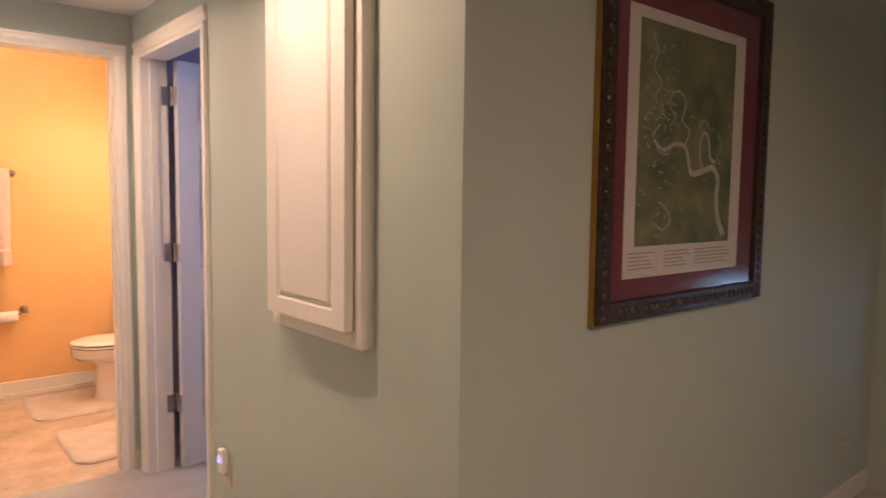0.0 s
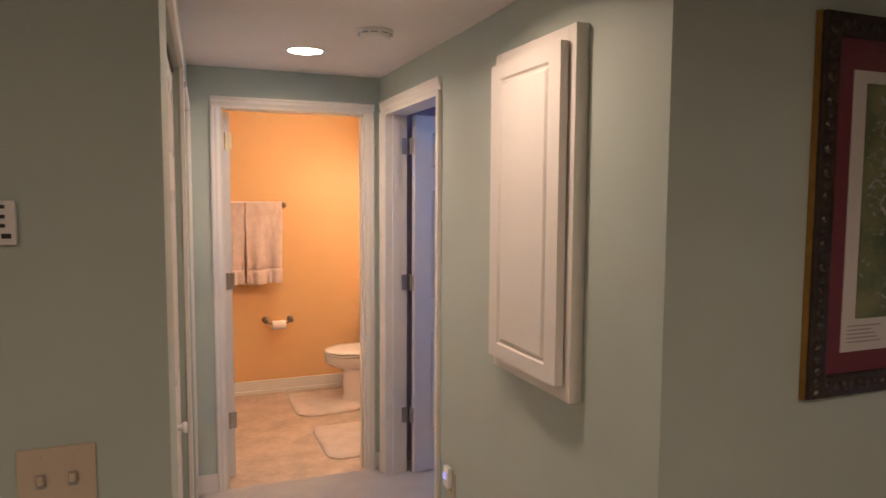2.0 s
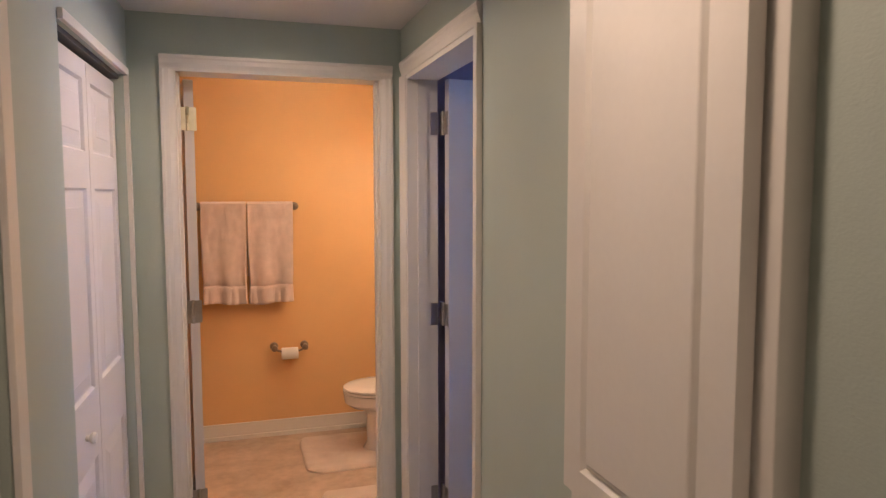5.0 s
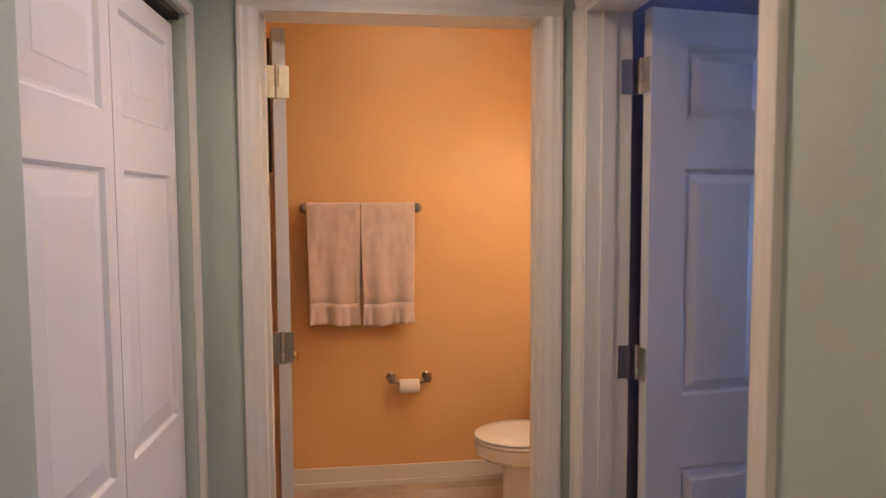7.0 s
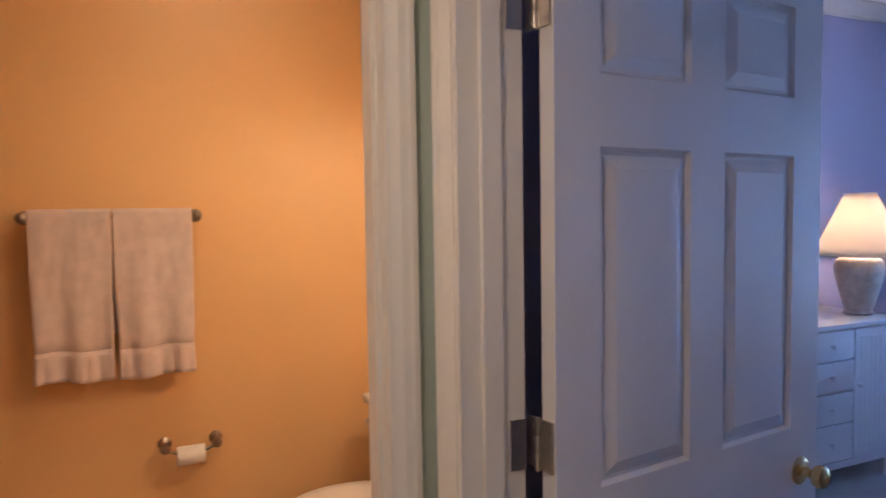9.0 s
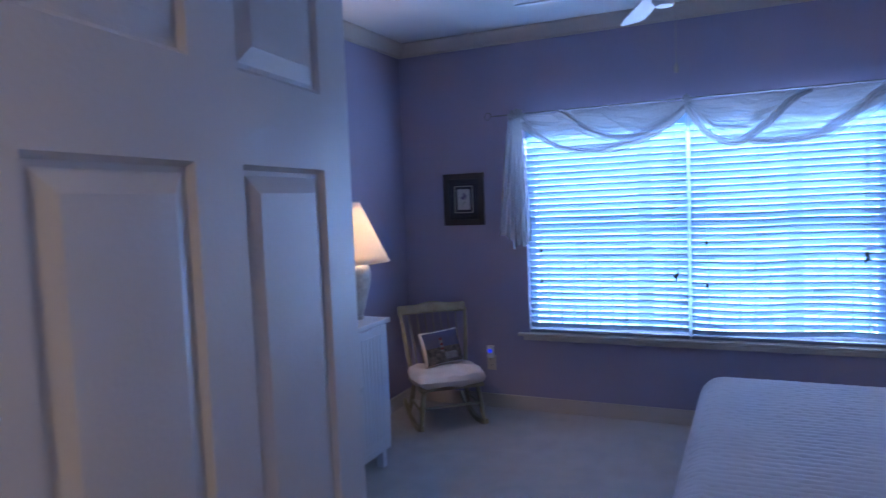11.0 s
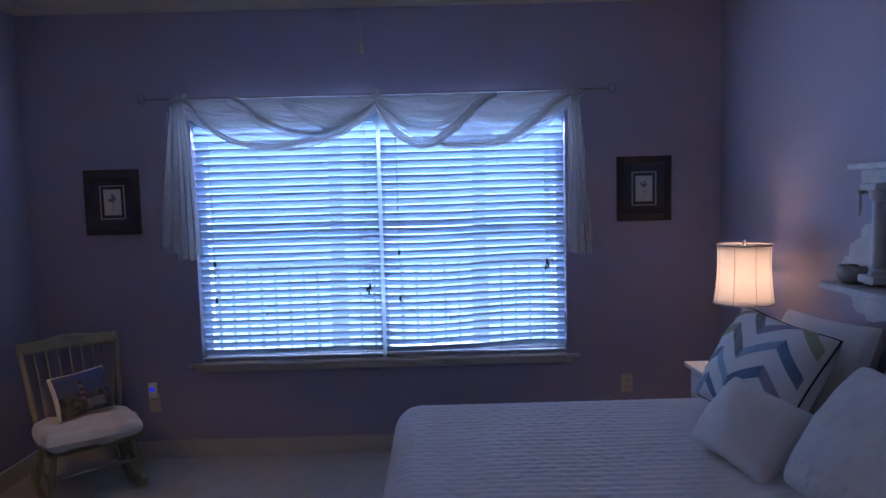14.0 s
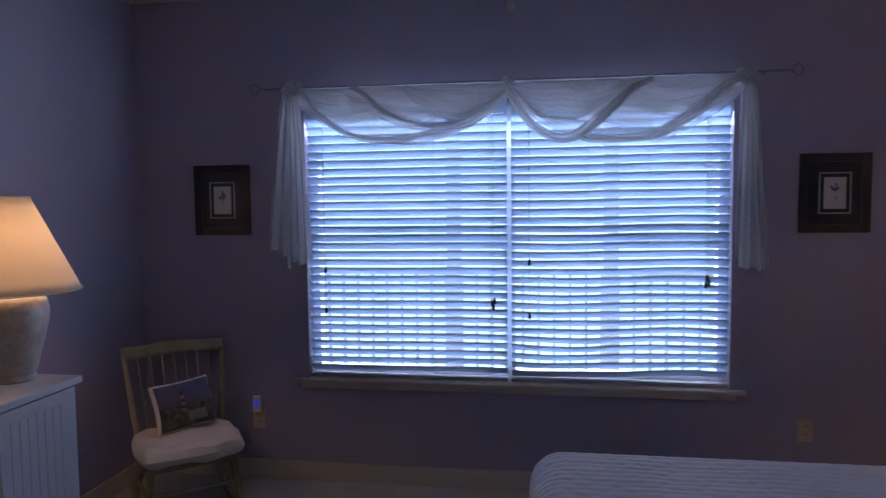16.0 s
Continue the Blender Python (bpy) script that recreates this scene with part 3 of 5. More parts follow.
def ribbon(bm, pts, width, y):
    """A flat winding strip through points given as shares of the map image."""
    ps = [Vector((MAPX0 + a * (MAPX1 - MAPX0), y, MAPZ0 + b * (MAPZ1 - MAPZ0))) for a, b in pts]
    fine = []
    for i in range(len(ps) - 1):
        a, b, c, d = ps[max(i - 1, 0)], ps[i], ps[i + 1], ps[min(i + 2, len(ps) - 1)]
        for k in range(6):
            q = k / 6
            fine.append(0.5 * ((2 * b) + (c - a) * q + (2 * a - 5 * b + 4 * c - d) * q * q + (3 * b - a - 3 * c + d) * q ** 3))
    fine.append(ps[-1])
    prev = None
    for i, p in enumerate(fine):
        dr = (fine[min(i + 1, len(fine) - 1)] - fine[max(i - 1, 0)]).normalized()
        nrm = Vector((-dr.z, 0, dr.x))
        w = width[0] + (width[1] - width[0]) * i / (len(fine) - 1)
        cur = (bm.verts.new(p + nrm * w), bm.verts.new(p - nrm * w))
        if prev:
            bm.faces.new((prev[0], prev[1], cur[1], cur[0]))
        prev = cur


bm = bmesh.new()
ribbon(bm, [(0.14, 0.48), (0.24, 0.44), (0.36, 0.47), (0.46, 0.46), (0.50, 0.40), (0.53, 0.34), (0.60, 0.34), (0.70, 0.36), (0.78, 0.37), (0.84, 0.31), (0.83, 0.22), (0.86, 0.12), (0.93, 0.03)], (0.005, 0.013), -0.0172)
part("river", bm, RIVER, t, "pale winding river")
bm = bmesh.new()
ribbon(bm, [(0.46, 0.47), (0.50, 0.54), (0.42, 0.58), (0.45, 0.66), (0.40, 0.71), (0.31, 0.70), (0.30, 0.63), (0.35, 0.60), (0.30, 0.55)], (0.0040, 0.0022), -0.0172)
part("river_bend", bm, RIVER, t, "pale looping river bend")
bm = bmesh.new()
ribbon(bm, [(0.66, 0.35), (0.62, 0.45), (0.66, 0.54), (0.72, 0.50), (0.74, 0.42), (0.80, 0.40)], (0.003, 0.006), -0.0172)
part("creek", bm, RIVER, t, "pale tidal creek")
for k, pts in enumerate(([(0.10, 0.95), (0.16, 0.88), (0.12, 0.80), (0.20, 0.74), (0.15, 0.67), (0.22, 0.60)], [(0.20, 0.55), (0.14, 0.50), (0.20, 0.43), (0.28, 0.42), (0.33, 0.46)],
                         [(0.04, 0.56), (0.10, 0.60), (0.16, 0.57), (0.22, 0.60), (0.28, 0.57)], [(0.18, 0.10), (0.26, 0.07), (0.33, 0.11), (0.28, 0.17), (0.20, 0.20)], [(0.60, 0.56), (0.66, 0.60), (0.72, 0.55), (0.70, 0.48)],
                         [(0.82, 0.55), (0.86, 0.48), (0.82, 0.42), (0.88, 0.38)])):
    bm = bmesh.new()
    ribbon(bm, pts, (0.0022, 0.0016), -0.0171 - 0.00005 * k)
    part("creek", bm, RIVER, t, "pale tidal creek")
rng = random.Random(4)
bm = bmesh.new()
for k in range(420):
    a, b = rng.gauss(0.17, 0.10), rng.gauss(0.66, 0.20)
    if k % 4 == 0:
        a, b = rng.uniform(0.03, 0.97), rng.uniform(0.03, 0.97)
    if not (0.02 < a < 0.97 and 0.02 < b < 0.97):
        continue
    w, h = rng.uniform(0.0012, 0.0075), rng.uniform(0.0012, 0.006)
    px, pz, sk = MAPX0 + a * (MAPX1 - MAPX0), MAPZ0 + b * (MAPZ1 - MAPZ0), rng.uniform(-0.008, 0.008)
    bm.faces.new([bm.verts.new((px + dx * w + sk * dz, -0.0169, pz + dz * h)) for dx, dz in ((-1, -1), (1, -0.6), (0.8, 1), (-0.7, 0.8))])
tagged(part("town_patches", bm, TOWNS, t, "pale built-up patches"), kind="stuff")
for k, (a, b) in enumerate(((0.15, 0.28), (0.33, 0.47), (0.50, 0.72))):
    for j in range(5):
        zz = 0.185 - j * 0.011
        part("caption_line", boxes((a, b - 0.012 * ((j * 7 + k) % 4), -0.0152, -0.0143, zz - 0.002, zz + 0.002)), INK, t)
g = part("glazing", boxes((FW, MW - FW, -0.021, -0.019, FW, MH - FW)), GLASS, t, "clear picture glass")
g.visible_shadow = False

# ---- bathroom things ----
t = thing("towel_bar", "brushed nickel towel bar with round posts", "towel bar", pose(0, 5.585, 1.505))
bm = bmesh.new()
tube(bm, [(0.160, -0.075, 0), (0.750, -0.075, 0)], 0.008, 14)
part("bar", bm, BRONZE, t, smooth=True)
for x in (0.160, 0.750):
    bm = bmesh.new()
    lathe(bm, [(0.0, 0), (0.026, 0), (0.026, 0.006), (0.020, 0.012), (0.011, 0.018), (0.010, 0.050), (0.016, 0.060), (0.020, 0.072), (0.019, 0.086), (0.011, 0.094), (0.0, 0.096)], 26, (x, 0, 0), Matrix.Rotation(radians(90), 4, "X"))
    part("post", bm, BRONZE, t, smooth=True)


def towel(x0, x1, drop, seed):
    """A folded towel hung over the bar, with a gathered hem."""
    rg = random.Random(seed)
    ph, bm = rg.uniform(0, 6), bmesh.new()
    w = x1 - x0
    length = drop + 0.05 + 0.45

    def fn(u, v, lift=0.0):
        s = v * length
        if s < drop:
            z, y = 1.515 - drop + s, -0.094
        elif s < drop + 0.05:
            a = (s - drop) / 0.05 * math.pi
            z, y = 1.515 + 0.016 * math.sin(a), -0.075 - 0.019 * math.cos(a)
        else:
            z, y = 1.515 - (s - drop - 0.05), -0.056
        low = max(0.0, 1 - s / 0.50)
        fold = 0.017 * low * math.sin(u * 12 + ph) + 0.002 * math.sin(u * 23 + 2 * ph) * low
        hem = max(0.0, 1 - abs(s - 0.115) / 0.018)
        ruff = 0.007 * math.sin(u * 27 + ph + 1.5 * math.sin(u * 9)) * max(0.0, 1 - s / 0.115) if s < drop else 0
        pinch = 1 - 0.07 * max(0, 1 - abs(s - 0.14) / 0.30) if s < drop else 1
        crease = 0.005 * noise.noise((u * 3.5 + seed, s * 8.0, 1.0)) + 0.003 * noise.noise((u * 9.0, s * 15.0 + seed, 2.0))
        x = x0 + w / 2 + (u - 0.5) * w * pinch
        if s < drop:
            y += -fold * 0.9 - ruff + 0.017 * hem - 0.014 * low - crease
            z += 0.006 * math.sin(u * 5 + ph) * low
        return (x, 5.585 + y - lift, z)

    sheet(bm, 48, 70, fn)
    ob = solid("hand_towel", bm, TERRY, "rose beige terry towel with a gathered hem over a bar", "towel", group="towels on the bar", smooth=True)
    sm = ob.modifiers.new("thick", "SOLIDIFY")
    sm.thickness, sm.offset = 0.011, 0.0
    return ob


towel(0.178, 0.447, 0.615, 1)
towel(0.452, 0.732, 0.620, 5)
t = thing("toilet_paper_holder", "brushed nickel toilet paper holder", "paper holder", pose(0, 5.585, 0.592))
for x in (0.604, 0.798):
    bm = bmesh.new()
    lathe(bm, [(0.0, 0), (0.026, 0), (0.026, 0.006), (0.018, 0.012), (0.011, 0.02), (0.010, 0.050), (0.017, 0.062), (0.021, 0.074), (0.018, 0.088), (0.0, 0.094)], 26, (x, 0, 0), Matrix.Rotation(radians(90), 4, "X"))
    part("post", bm, BRONZE, t, smooth=True)
bm = bmesh.new()
tube(bm, [(0.604, -0.075, -0.006), (0.640, -0.075, -0.020), (0.762, -0.075, -0.020), (0.798, -0.075, -0.006)], 0.007, 10)
part("rod", bm, BRONZE, t, smooth=True)
bm = bmesh.new()
lathe(bm, [(0.020, -0.052), (0.036, -0.052), (0.0375, -0.048), (0.0375, 0.048), (0.036, 0.052), (0.020, 0.052), (0.020, -0.052)], 30, (0.699, 5.51, 0.556), Matrix.Rotation(radians(90), 4, "Y"))
solid("toilet_roll", bm, PAPER, "half-used white toilet paper roll on a holder", "toilet paper", smooth=True)

t = thing("vanity_light", "wall light with a flat metal shade over its bulb", "wall light", pose(1.48, 4.45, 1.82))
bm = bmesh.new()
lathe(bm, [(0.0, 0.030), (0.03, 0.028), (0.125, 0.016), (0.142, 0.010), (0.142, 0.012), (0.125, 0.020), (0.03, 0.036), (0.0, 0.038)], 32)
part("shade", bm, NICKEL, t, smooth=True)
bm = bmesh.new()
tube(bm, [(0, 0, 0.035), (0, 0, 0.09), (0.05, 0, 0.11), (0.14, 0, 0.11)], 0.007, 8)
part("arm", bm, NICKEL, t, smooth=True)

# toilet, facing west
t = thing("toilet", "white porcelain two-piece toilet with closed lid", "toilet", pose(0.985, 5.135, 0))


def oval(length, width, z, x0=0.0, seg=40, squash=1.0):
    """A rounded outline: round front at x0, squarer back."""
    out = []
    for k in range(seg):
        a = 2 * math.pi * k / seg
        c, s = math.cos(a), math.sin(a)
        e = 0.72 if c > 0 else 1.0
        out.append((x0 + length / 2 + length / 2 * math.copysign(abs(c) ** e, c), width / 2 * math.copysign(abs(s) ** (0.9 if c > 0 else 1.0), s) * squash, z))
    return out


def loft(bm, outlines):
    rr = [[bm.verts.new(p) for p in o] for o in outlines]
    for a, b in zip(rr, rr[1:]):
        for k in range(len(a)):
            bm.faces.new((a[k], a[(k + 1) % len(a)], b[(k + 1) % len(b)], b[k]))
    bm.faces.new(list(reversed(rr[0])))
    bm.faces.new(rr[-1])


bm = bmesh.new()
loft(bm, [oval(0.42, 0.235, 0.0, 0.12), oval(0.42, 0.23, 0.02, 0.12), oval(0.37, 0.185, 0.06, 0.145), oval(0.36, 0.18, 0.14, 0.14), oval(0.355, 0.18, 0.235, 0.145), oval(0.375, 0.20, 0.262, 0.122), oval(0.44, 0.30, 0.288, 0.045), oval(0.473, 0.352, 0.315, 0.010), oval(0.48, 0.365, 0.36, 0.003), oval(0.48, 0.365, 0.372, 0.003)])
part("bowl", bm, PORCELAIN, t, smooth=True)
bm = bmesh.new()
loft(bm, [oval(0.455, 0.35, 0.376, 0.010), oval(0.478, 0.376, 0.381, 0.0), oval(0.478, 0.376, 0.388, 0.0), oval(0.47, 0.368, 0.392, 0.004)])
part("seat", bm, PORCELAIN, t, smooth=True)
bm = bmesh.new()
loft(bm, [oval(0.455, 0.352, 0.398, 0.010), oval(0.478, 0.378, 0.4015, 0.0), oval(0.474, 0.374, 0.408, 0.002), oval(0.44, 0.34, 0.4155, 0.018), oval(0.30, 0.22, 0.419, 0.08)])
part("lid", bm, PORCELAIN, t, smooth=True)
part("tank", boxes((0.40, 0.60, -0.235, 0.235, 0.385, 0.715), bevel=0.022), PORCELAIN, t, smooth=True)
part("tank_lid", boxes((0.385, 0.615, -0.25, 0.25, 0.718, 0.752), bevel=0.012), PORCELAIN, t, smooth=True)
bm = bmesh.new()
tube(bm, [(0.398, 0.17, 0.66), (0.378, 0.17, 0.66), (0.372, 0.15, 0.657), (0.372, 0.09, 0.65)], 0.006, 8)
part("flush_lever", bm, NICKEL, t, smooth=True)


def rug(name, x0, x1, y0, y1, label, notch=None):
    bm = bmesh.new()

    def edge(u, v):
        x, y = x0 + (x1 - x0) * u, y0 + (y1 - y0) * v
        dx, dy = min(x - x0, x1 - x), min(y - y0, y1 - y)
        r = 0.10
        if dx < r and dy < r:
            q = math.hypot(r - dx, r - dy)
            if q > r:
                cx = x0 + r if u < 0.5 else x1 - r
                cy = y0 + r if v < 0.5 else y1 - r
                x, y = cx + (x - cx) * r / q, cy + (y - cy) * r / q
        d = min(dx, dy)
        z = 0.002 + 0.018 * min(1, (d / 0.03)) ** 0.5 + 0.003 * noise.noise((x * 18, y * 18, 0))
        return (x, y, max(z, 0.002))

    sheet(bm, 40, 40, edge)
    ob = solid(name, bm, RUG, label, "bath mat", group="bath mats", smooth=True)
    ob.modifiers.new("thick", "SOLIDIFY").thickness = 0.002
    return ob


rug("bath_mat", 0.735, 1.22, 4.86, 5.45, "ivory tufted mat round the toilet base")
rug("bath_mat", 0.775, 1.36, 4.00, 4.61, "ivory tufted mat beside the toilet mat")

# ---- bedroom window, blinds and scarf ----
# white slats: the blue of the daylight is put into their colour
SLAT = mat("daylight_blue_blind_slat", (0.40, 0.53, 0.68), 0.45, var=0.03, grain=40, bump=0.05, trans=0.07)
CORD_SHADED_RAIL = mat("blind_cord_and_shaded_rail", (0.40, 0.41, 0.45), 0.8)
WOODBEAD = mat("dark_wood_tassel", (0.06, 0.045, 0.04), 0.5)
VINYL = mat("white_window_vinyl", (0.78, 0.78, 0.80), 0.4, var=0.02)
STEEL = mat("pewter_rod", (0.25, 0.24, 0.25), 0.4, 0.9)
PANE = glass_mat("window_glass")

t = thing("window_1", "white double-unit window with closed lower and upper sashes", "window", kind="structure")
WX = 5.665
for nm, r in (("frame_side", (W0, W0 + 0.045, WZ0, WZ1)), ("frame_side", (W1 - 0.045, W1, WZ0, WZ1)), ("frame_rail", (W0 + 0.045, W1 - 0.045, WZ0, WZ0 + 0.05)), ("frame_rail", (W0 + 0.045, W1 - 0.045, WZ1 - 0.045, WZ1)), ("mullion", (3.440, 3.502, WZ0 + 0.05, WZ1 - 0.045))):
    part(nm, boxes((WX, 5.735, *r), bevel=0.003), VINYL, t)
for a, b in ((W0 + 0.045, 3.440), (3.502, W1 - 0.045)):
    part("meeting_rail", boxes((WX + 0.01, 5.72, a, b, 1.320, 1.362), bevel=0.003), VINYL, t)
    p = part("pane", boxes((5.693, 5.697, a, b, WZ0 + 0.05, WZ1 - 0.045)), PANE, t, "clear window glass")
    p.visible_shadow = False
t = thing("window_sill", "cream painted window stool with apron", "window sill", kind="structure")
part("stool", boxes((5.545, 5.664, 2.292, 4.652, 0.556, 0.577), bevel=0.006), CREAM, t)
part("apron", boxes((5.563, 5.582, 2.335, 4.615, 0.524, 0.555), bevel=0.005), CREAM, t)


def blind(y0, y1, wave, label, tassels):
    b = thing("window_blind", label, "window blind", group="window blinds")
    top, low, n = 2.035, 0.591, 32
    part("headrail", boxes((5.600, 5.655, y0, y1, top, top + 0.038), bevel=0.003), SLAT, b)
    pitch = (top - low - 0.012) / n
    tilt = radians(-50)
    for k in range(n):
        zc = low + 0.022 + pitch * (k + 0.4)
        f = 1 - k / n
        bm = bmesh.new()
        seg, grid = 14, []
        for i in range(seg + 1):
            u = i / seg
            sag = wave * f ** 1.3 * (0.012 * math.sin(u * 5.2 + 0.6) + 0.003 * math.sin(u * 11 + k))
            row = []
            for j in range(5):
                w = (j / 4 - 0.5) * 0.048
                camber = 0.0035 * (1 - (2 * (j / 4) - 1) ** 2)
                row.append((5.628 + w * math.cos(tilt) + camber * math.sin(tilt), y0 + 0.004 + (y1 - y0 - 0.008) * u, zc + sag + w * math.sin(tilt) - camber * math.cos(tilt) * -1))
            grid.append(row)
        vs = [[bm.verts.new(c) for c in r] for r in grid]
        for i in range(seg):
            for j in range(4):
                bm.faces.new((vs[i][j], vs[i + 1][j], vs[i + 1][j + 1], vs[i][j + 1]))
        geom = bmesh.ops.extrude_face_region(bm, geom=bm.faces[:])
        bmesh.ops.translate(bm, vec=(0.0014 * math.sin(tilt), 0, 0.0024), verts=[v for v in geom["geom"] if isinstance(v, bmesh.types.BMVert)])
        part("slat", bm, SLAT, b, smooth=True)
    # the rail's shade is put into its colour with the cords' grey
    part("bottom_rail", boxes((5.603, 5.653, y0 + 0.003, y1 - 0.003, low - 0.012, low + 0.008), bevel=0.003), CORD_SHADED_RAIL, b)
    for u in (0.09, 0.36, 0.64, 0.91):
        y = y0 + (y1 - y0) * u
        for dx in (-0.0265, 0.0265):
            bm = bmesh.new()
            tube(bm, [(5.628 + dx, y, low), (5.628 + dx, y, top)], 0.0012, 5)
            part("ladder_cord", bm, CORD_SHADED_RAIL, b)
    for y, z in tassels:
        bm = bmesh.new()
        tube(bm, [(5.592, y, z + 0.03), (5.594, y + 0.003, top)], 0.0013, 5)
        part("pull_cord", bm, CORD_SHADED_RAIL, b)
        bm = bmesh.new()
        lathe(bm, [(0.002, 0.032), (0.006, 0.026), (0.008, 0.010), (0.0085, 0.0), (0.0, -0.001)], 10, (5.592, y, z))
        part("tassel", bm, WOODBEAD, b, "small dark tassel", smooth=True)


blind(2.363, 3.464, 1.0, "white two-inch blind, tilted half open, lower slats sagging", [(2.47, 1.10), (2.478, 1.125), (2.485, 1.09), (3.365, 1.205), (3.365, 0.92)])
blind(3.478, 4.574, 0.2, "white two-inch blind, tilted half open", [(3.545, 1.00), (3.553, 0.965), (3.560, 0.985), (4.47, 1.16), (4.47, 0.94)])

# curtain rod and sheer scarf
RODX, RODZ = 5.470, 2.136
t = thing("curtain_rod", "thin pewter curtain rod with open scroll finials", "curtain rod")
bm = bmesh.new()
tube(bm, [(RODX, 2.165, RODZ), (RODX, 4.745, RODZ)], 0.0055, 10)
part("rod", bm, STEEL, t, smooth=True)
for y, s in ((2.165, -1), (4.745, 1)):
    bm = bmesh.new()
    pts = [(RODX, y + s * 0.012 * k, RODZ) for k in range(3)]
    for k in range(22):
        a = -math.pi / 2 + k / 21 * math.pi * 1.75
        r = 0.030 - 0.0006 * k
        pts.append((RODX, y + s * (0.028 + r * math.cos(a) + 0.02), RODZ + 0.03 * 0 + r * math.sin(a) + 0.004))
    tube(bm, pts, 0.0035, 8)
    part("finial", bm, STEEL, t, "open scroll finial", smooth=True)
    part("bracket", boxes((RODX, XB, y - s * 0.10 - 0.006, y - s * 0.10 + 0.006, RODZ - 0.012, RODZ - 0.004)), STEEL, t)


def voile(name, low, high):
    """Sheer cloth: woven threads that scatter light, with open gaps between them."""
    m = bpy.data.materials.new(name)
    m.use_nodes = True
    n, l = m.node_tree.nodes, m.node_tree.links
    body, gap, glow, m1, m2 = n["Principled BSDF"], n.new("ShaderNodeBsdfTransparent"), n.new("ShaderNodeBsdfTranslucent"), n.new("ShaderNodeMixShader"), n.new("ShaderNodeMixShader")
    weave, co, rg = n.new("ShaderNodeTexNoise"), n.new("ShaderNodeTexCoord"), n.new("ShaderNodeMapRange")
    weave.inputs["Scale"].default_value, weave.inputs["Detail"].default_value = 120, 3
    rg.inputs[3].default_value, rg.inputs[4].default_value = low, high
    l.new(co.outputs["Object"], weave.inputs["Vector"])
    l.new(weave.outputs[0], rg.inputs[0])
    body.inputs["Base Color"].default_value, body.inputs["Roughness"].default_value = (0.54, 0.53, 0.54, 1), 0.9
    glow.inputs[0].default_value = (0.29, 0.29, 0.31, 1)
    m1.inputs[0].default_value = 0.30
    l.new(body.outputs[0], m1.inputs[1])
    l.new(glow.outputs[0], m1.inputs[2])
    l.new(rg.outputs[0], m2.inputs[0])
    l.new(m1.outputs[0], m2.inputs[1])
    l.new(gap.outputs[0], m2.inputs[2])
    l.new(m2.outputs[0], n["Material Output"].inputs[0])
    return m


SHEER = voile("sheer_voile", 0.44, 0.64)
GATHERED = voile("gathered_voile", 0.28, 0.48)

scarf = thing("window_scarf", "sheer white voile scarf draped in swags over a rod", "curtain")


def swag(ya, yb, za, zb, depth, gather, x, skew, seed):
    """One drape between two points on the rod: layers of soft folds that sag."""
    rg = random.Random(seed)
    ph = rg.uniform(0, 6)
    bm = bmesh.new()

    def fn(u, v):
        y = ya + (yb - ya) * u
        arch = (4 * u * (1 - u)) ** 0.85
        arch *= 1 + skew * (u - 0.5)
        zt = za + (zb - za) * u - gather * arch
        zl = za + (zb - za) * u - 0.05 * (1 - arch) - depth * arch
        z = zt + (zl - zt) * v
        wave = math.sin(v * 15 + ph + 3 * math.sin(u * 3.1 + ph)) * 0.004 + math.sin(v * 55 + u * 4) * 0.001
        return (x - 0.05 * arch * v - wave * (0.35 + arch) - 0.02 * math.sin(v * math.pi), y + 0.012 * math.sin(v * 9 + ph) * (1 - arch), z + 0.004 * math.sin(u * 17 + ph))

    sheet(bm, 56, 44, fn)
    part("swag", bm, SHEER, scarf, smooth=True)


swag(4.60, 3.46, 2.128, 2.120, 0.295, 0.00, RODX - 0.010, 0.25, 1)
swag(3.46, 2.62, 2.118, 2.125, 0.290, 0.00, RODX - 0.012, 0.1, 3)
swag(3.16, 2.36, 2.122, 2.124, 0.290, 0.01, RODX - 0.024, -0.15, 4)
swag(4.30, 3.47, 2.124, 2.118, 0.225, 0.00, RODX - 0.030, 0.35, 5)
swag(4.58, 3.86, 2.124, 2.122, 0.185, 0.00, RODX - 0.016, -0.30, 6)
swag(3.98, 3.47, 2.122, 2.116, 0.190, 0.00, RODX - 0.040, 0.20, 7)
swag(3.45, 2.84, 2.116, 2.122, 0.200, 0.00, RODX - 0.026, 0.10, 8)
swag(2.94, 2.38, 2.122, 2.124, 0.200, 0.00, RODX - 0.014, -0.20, 9)


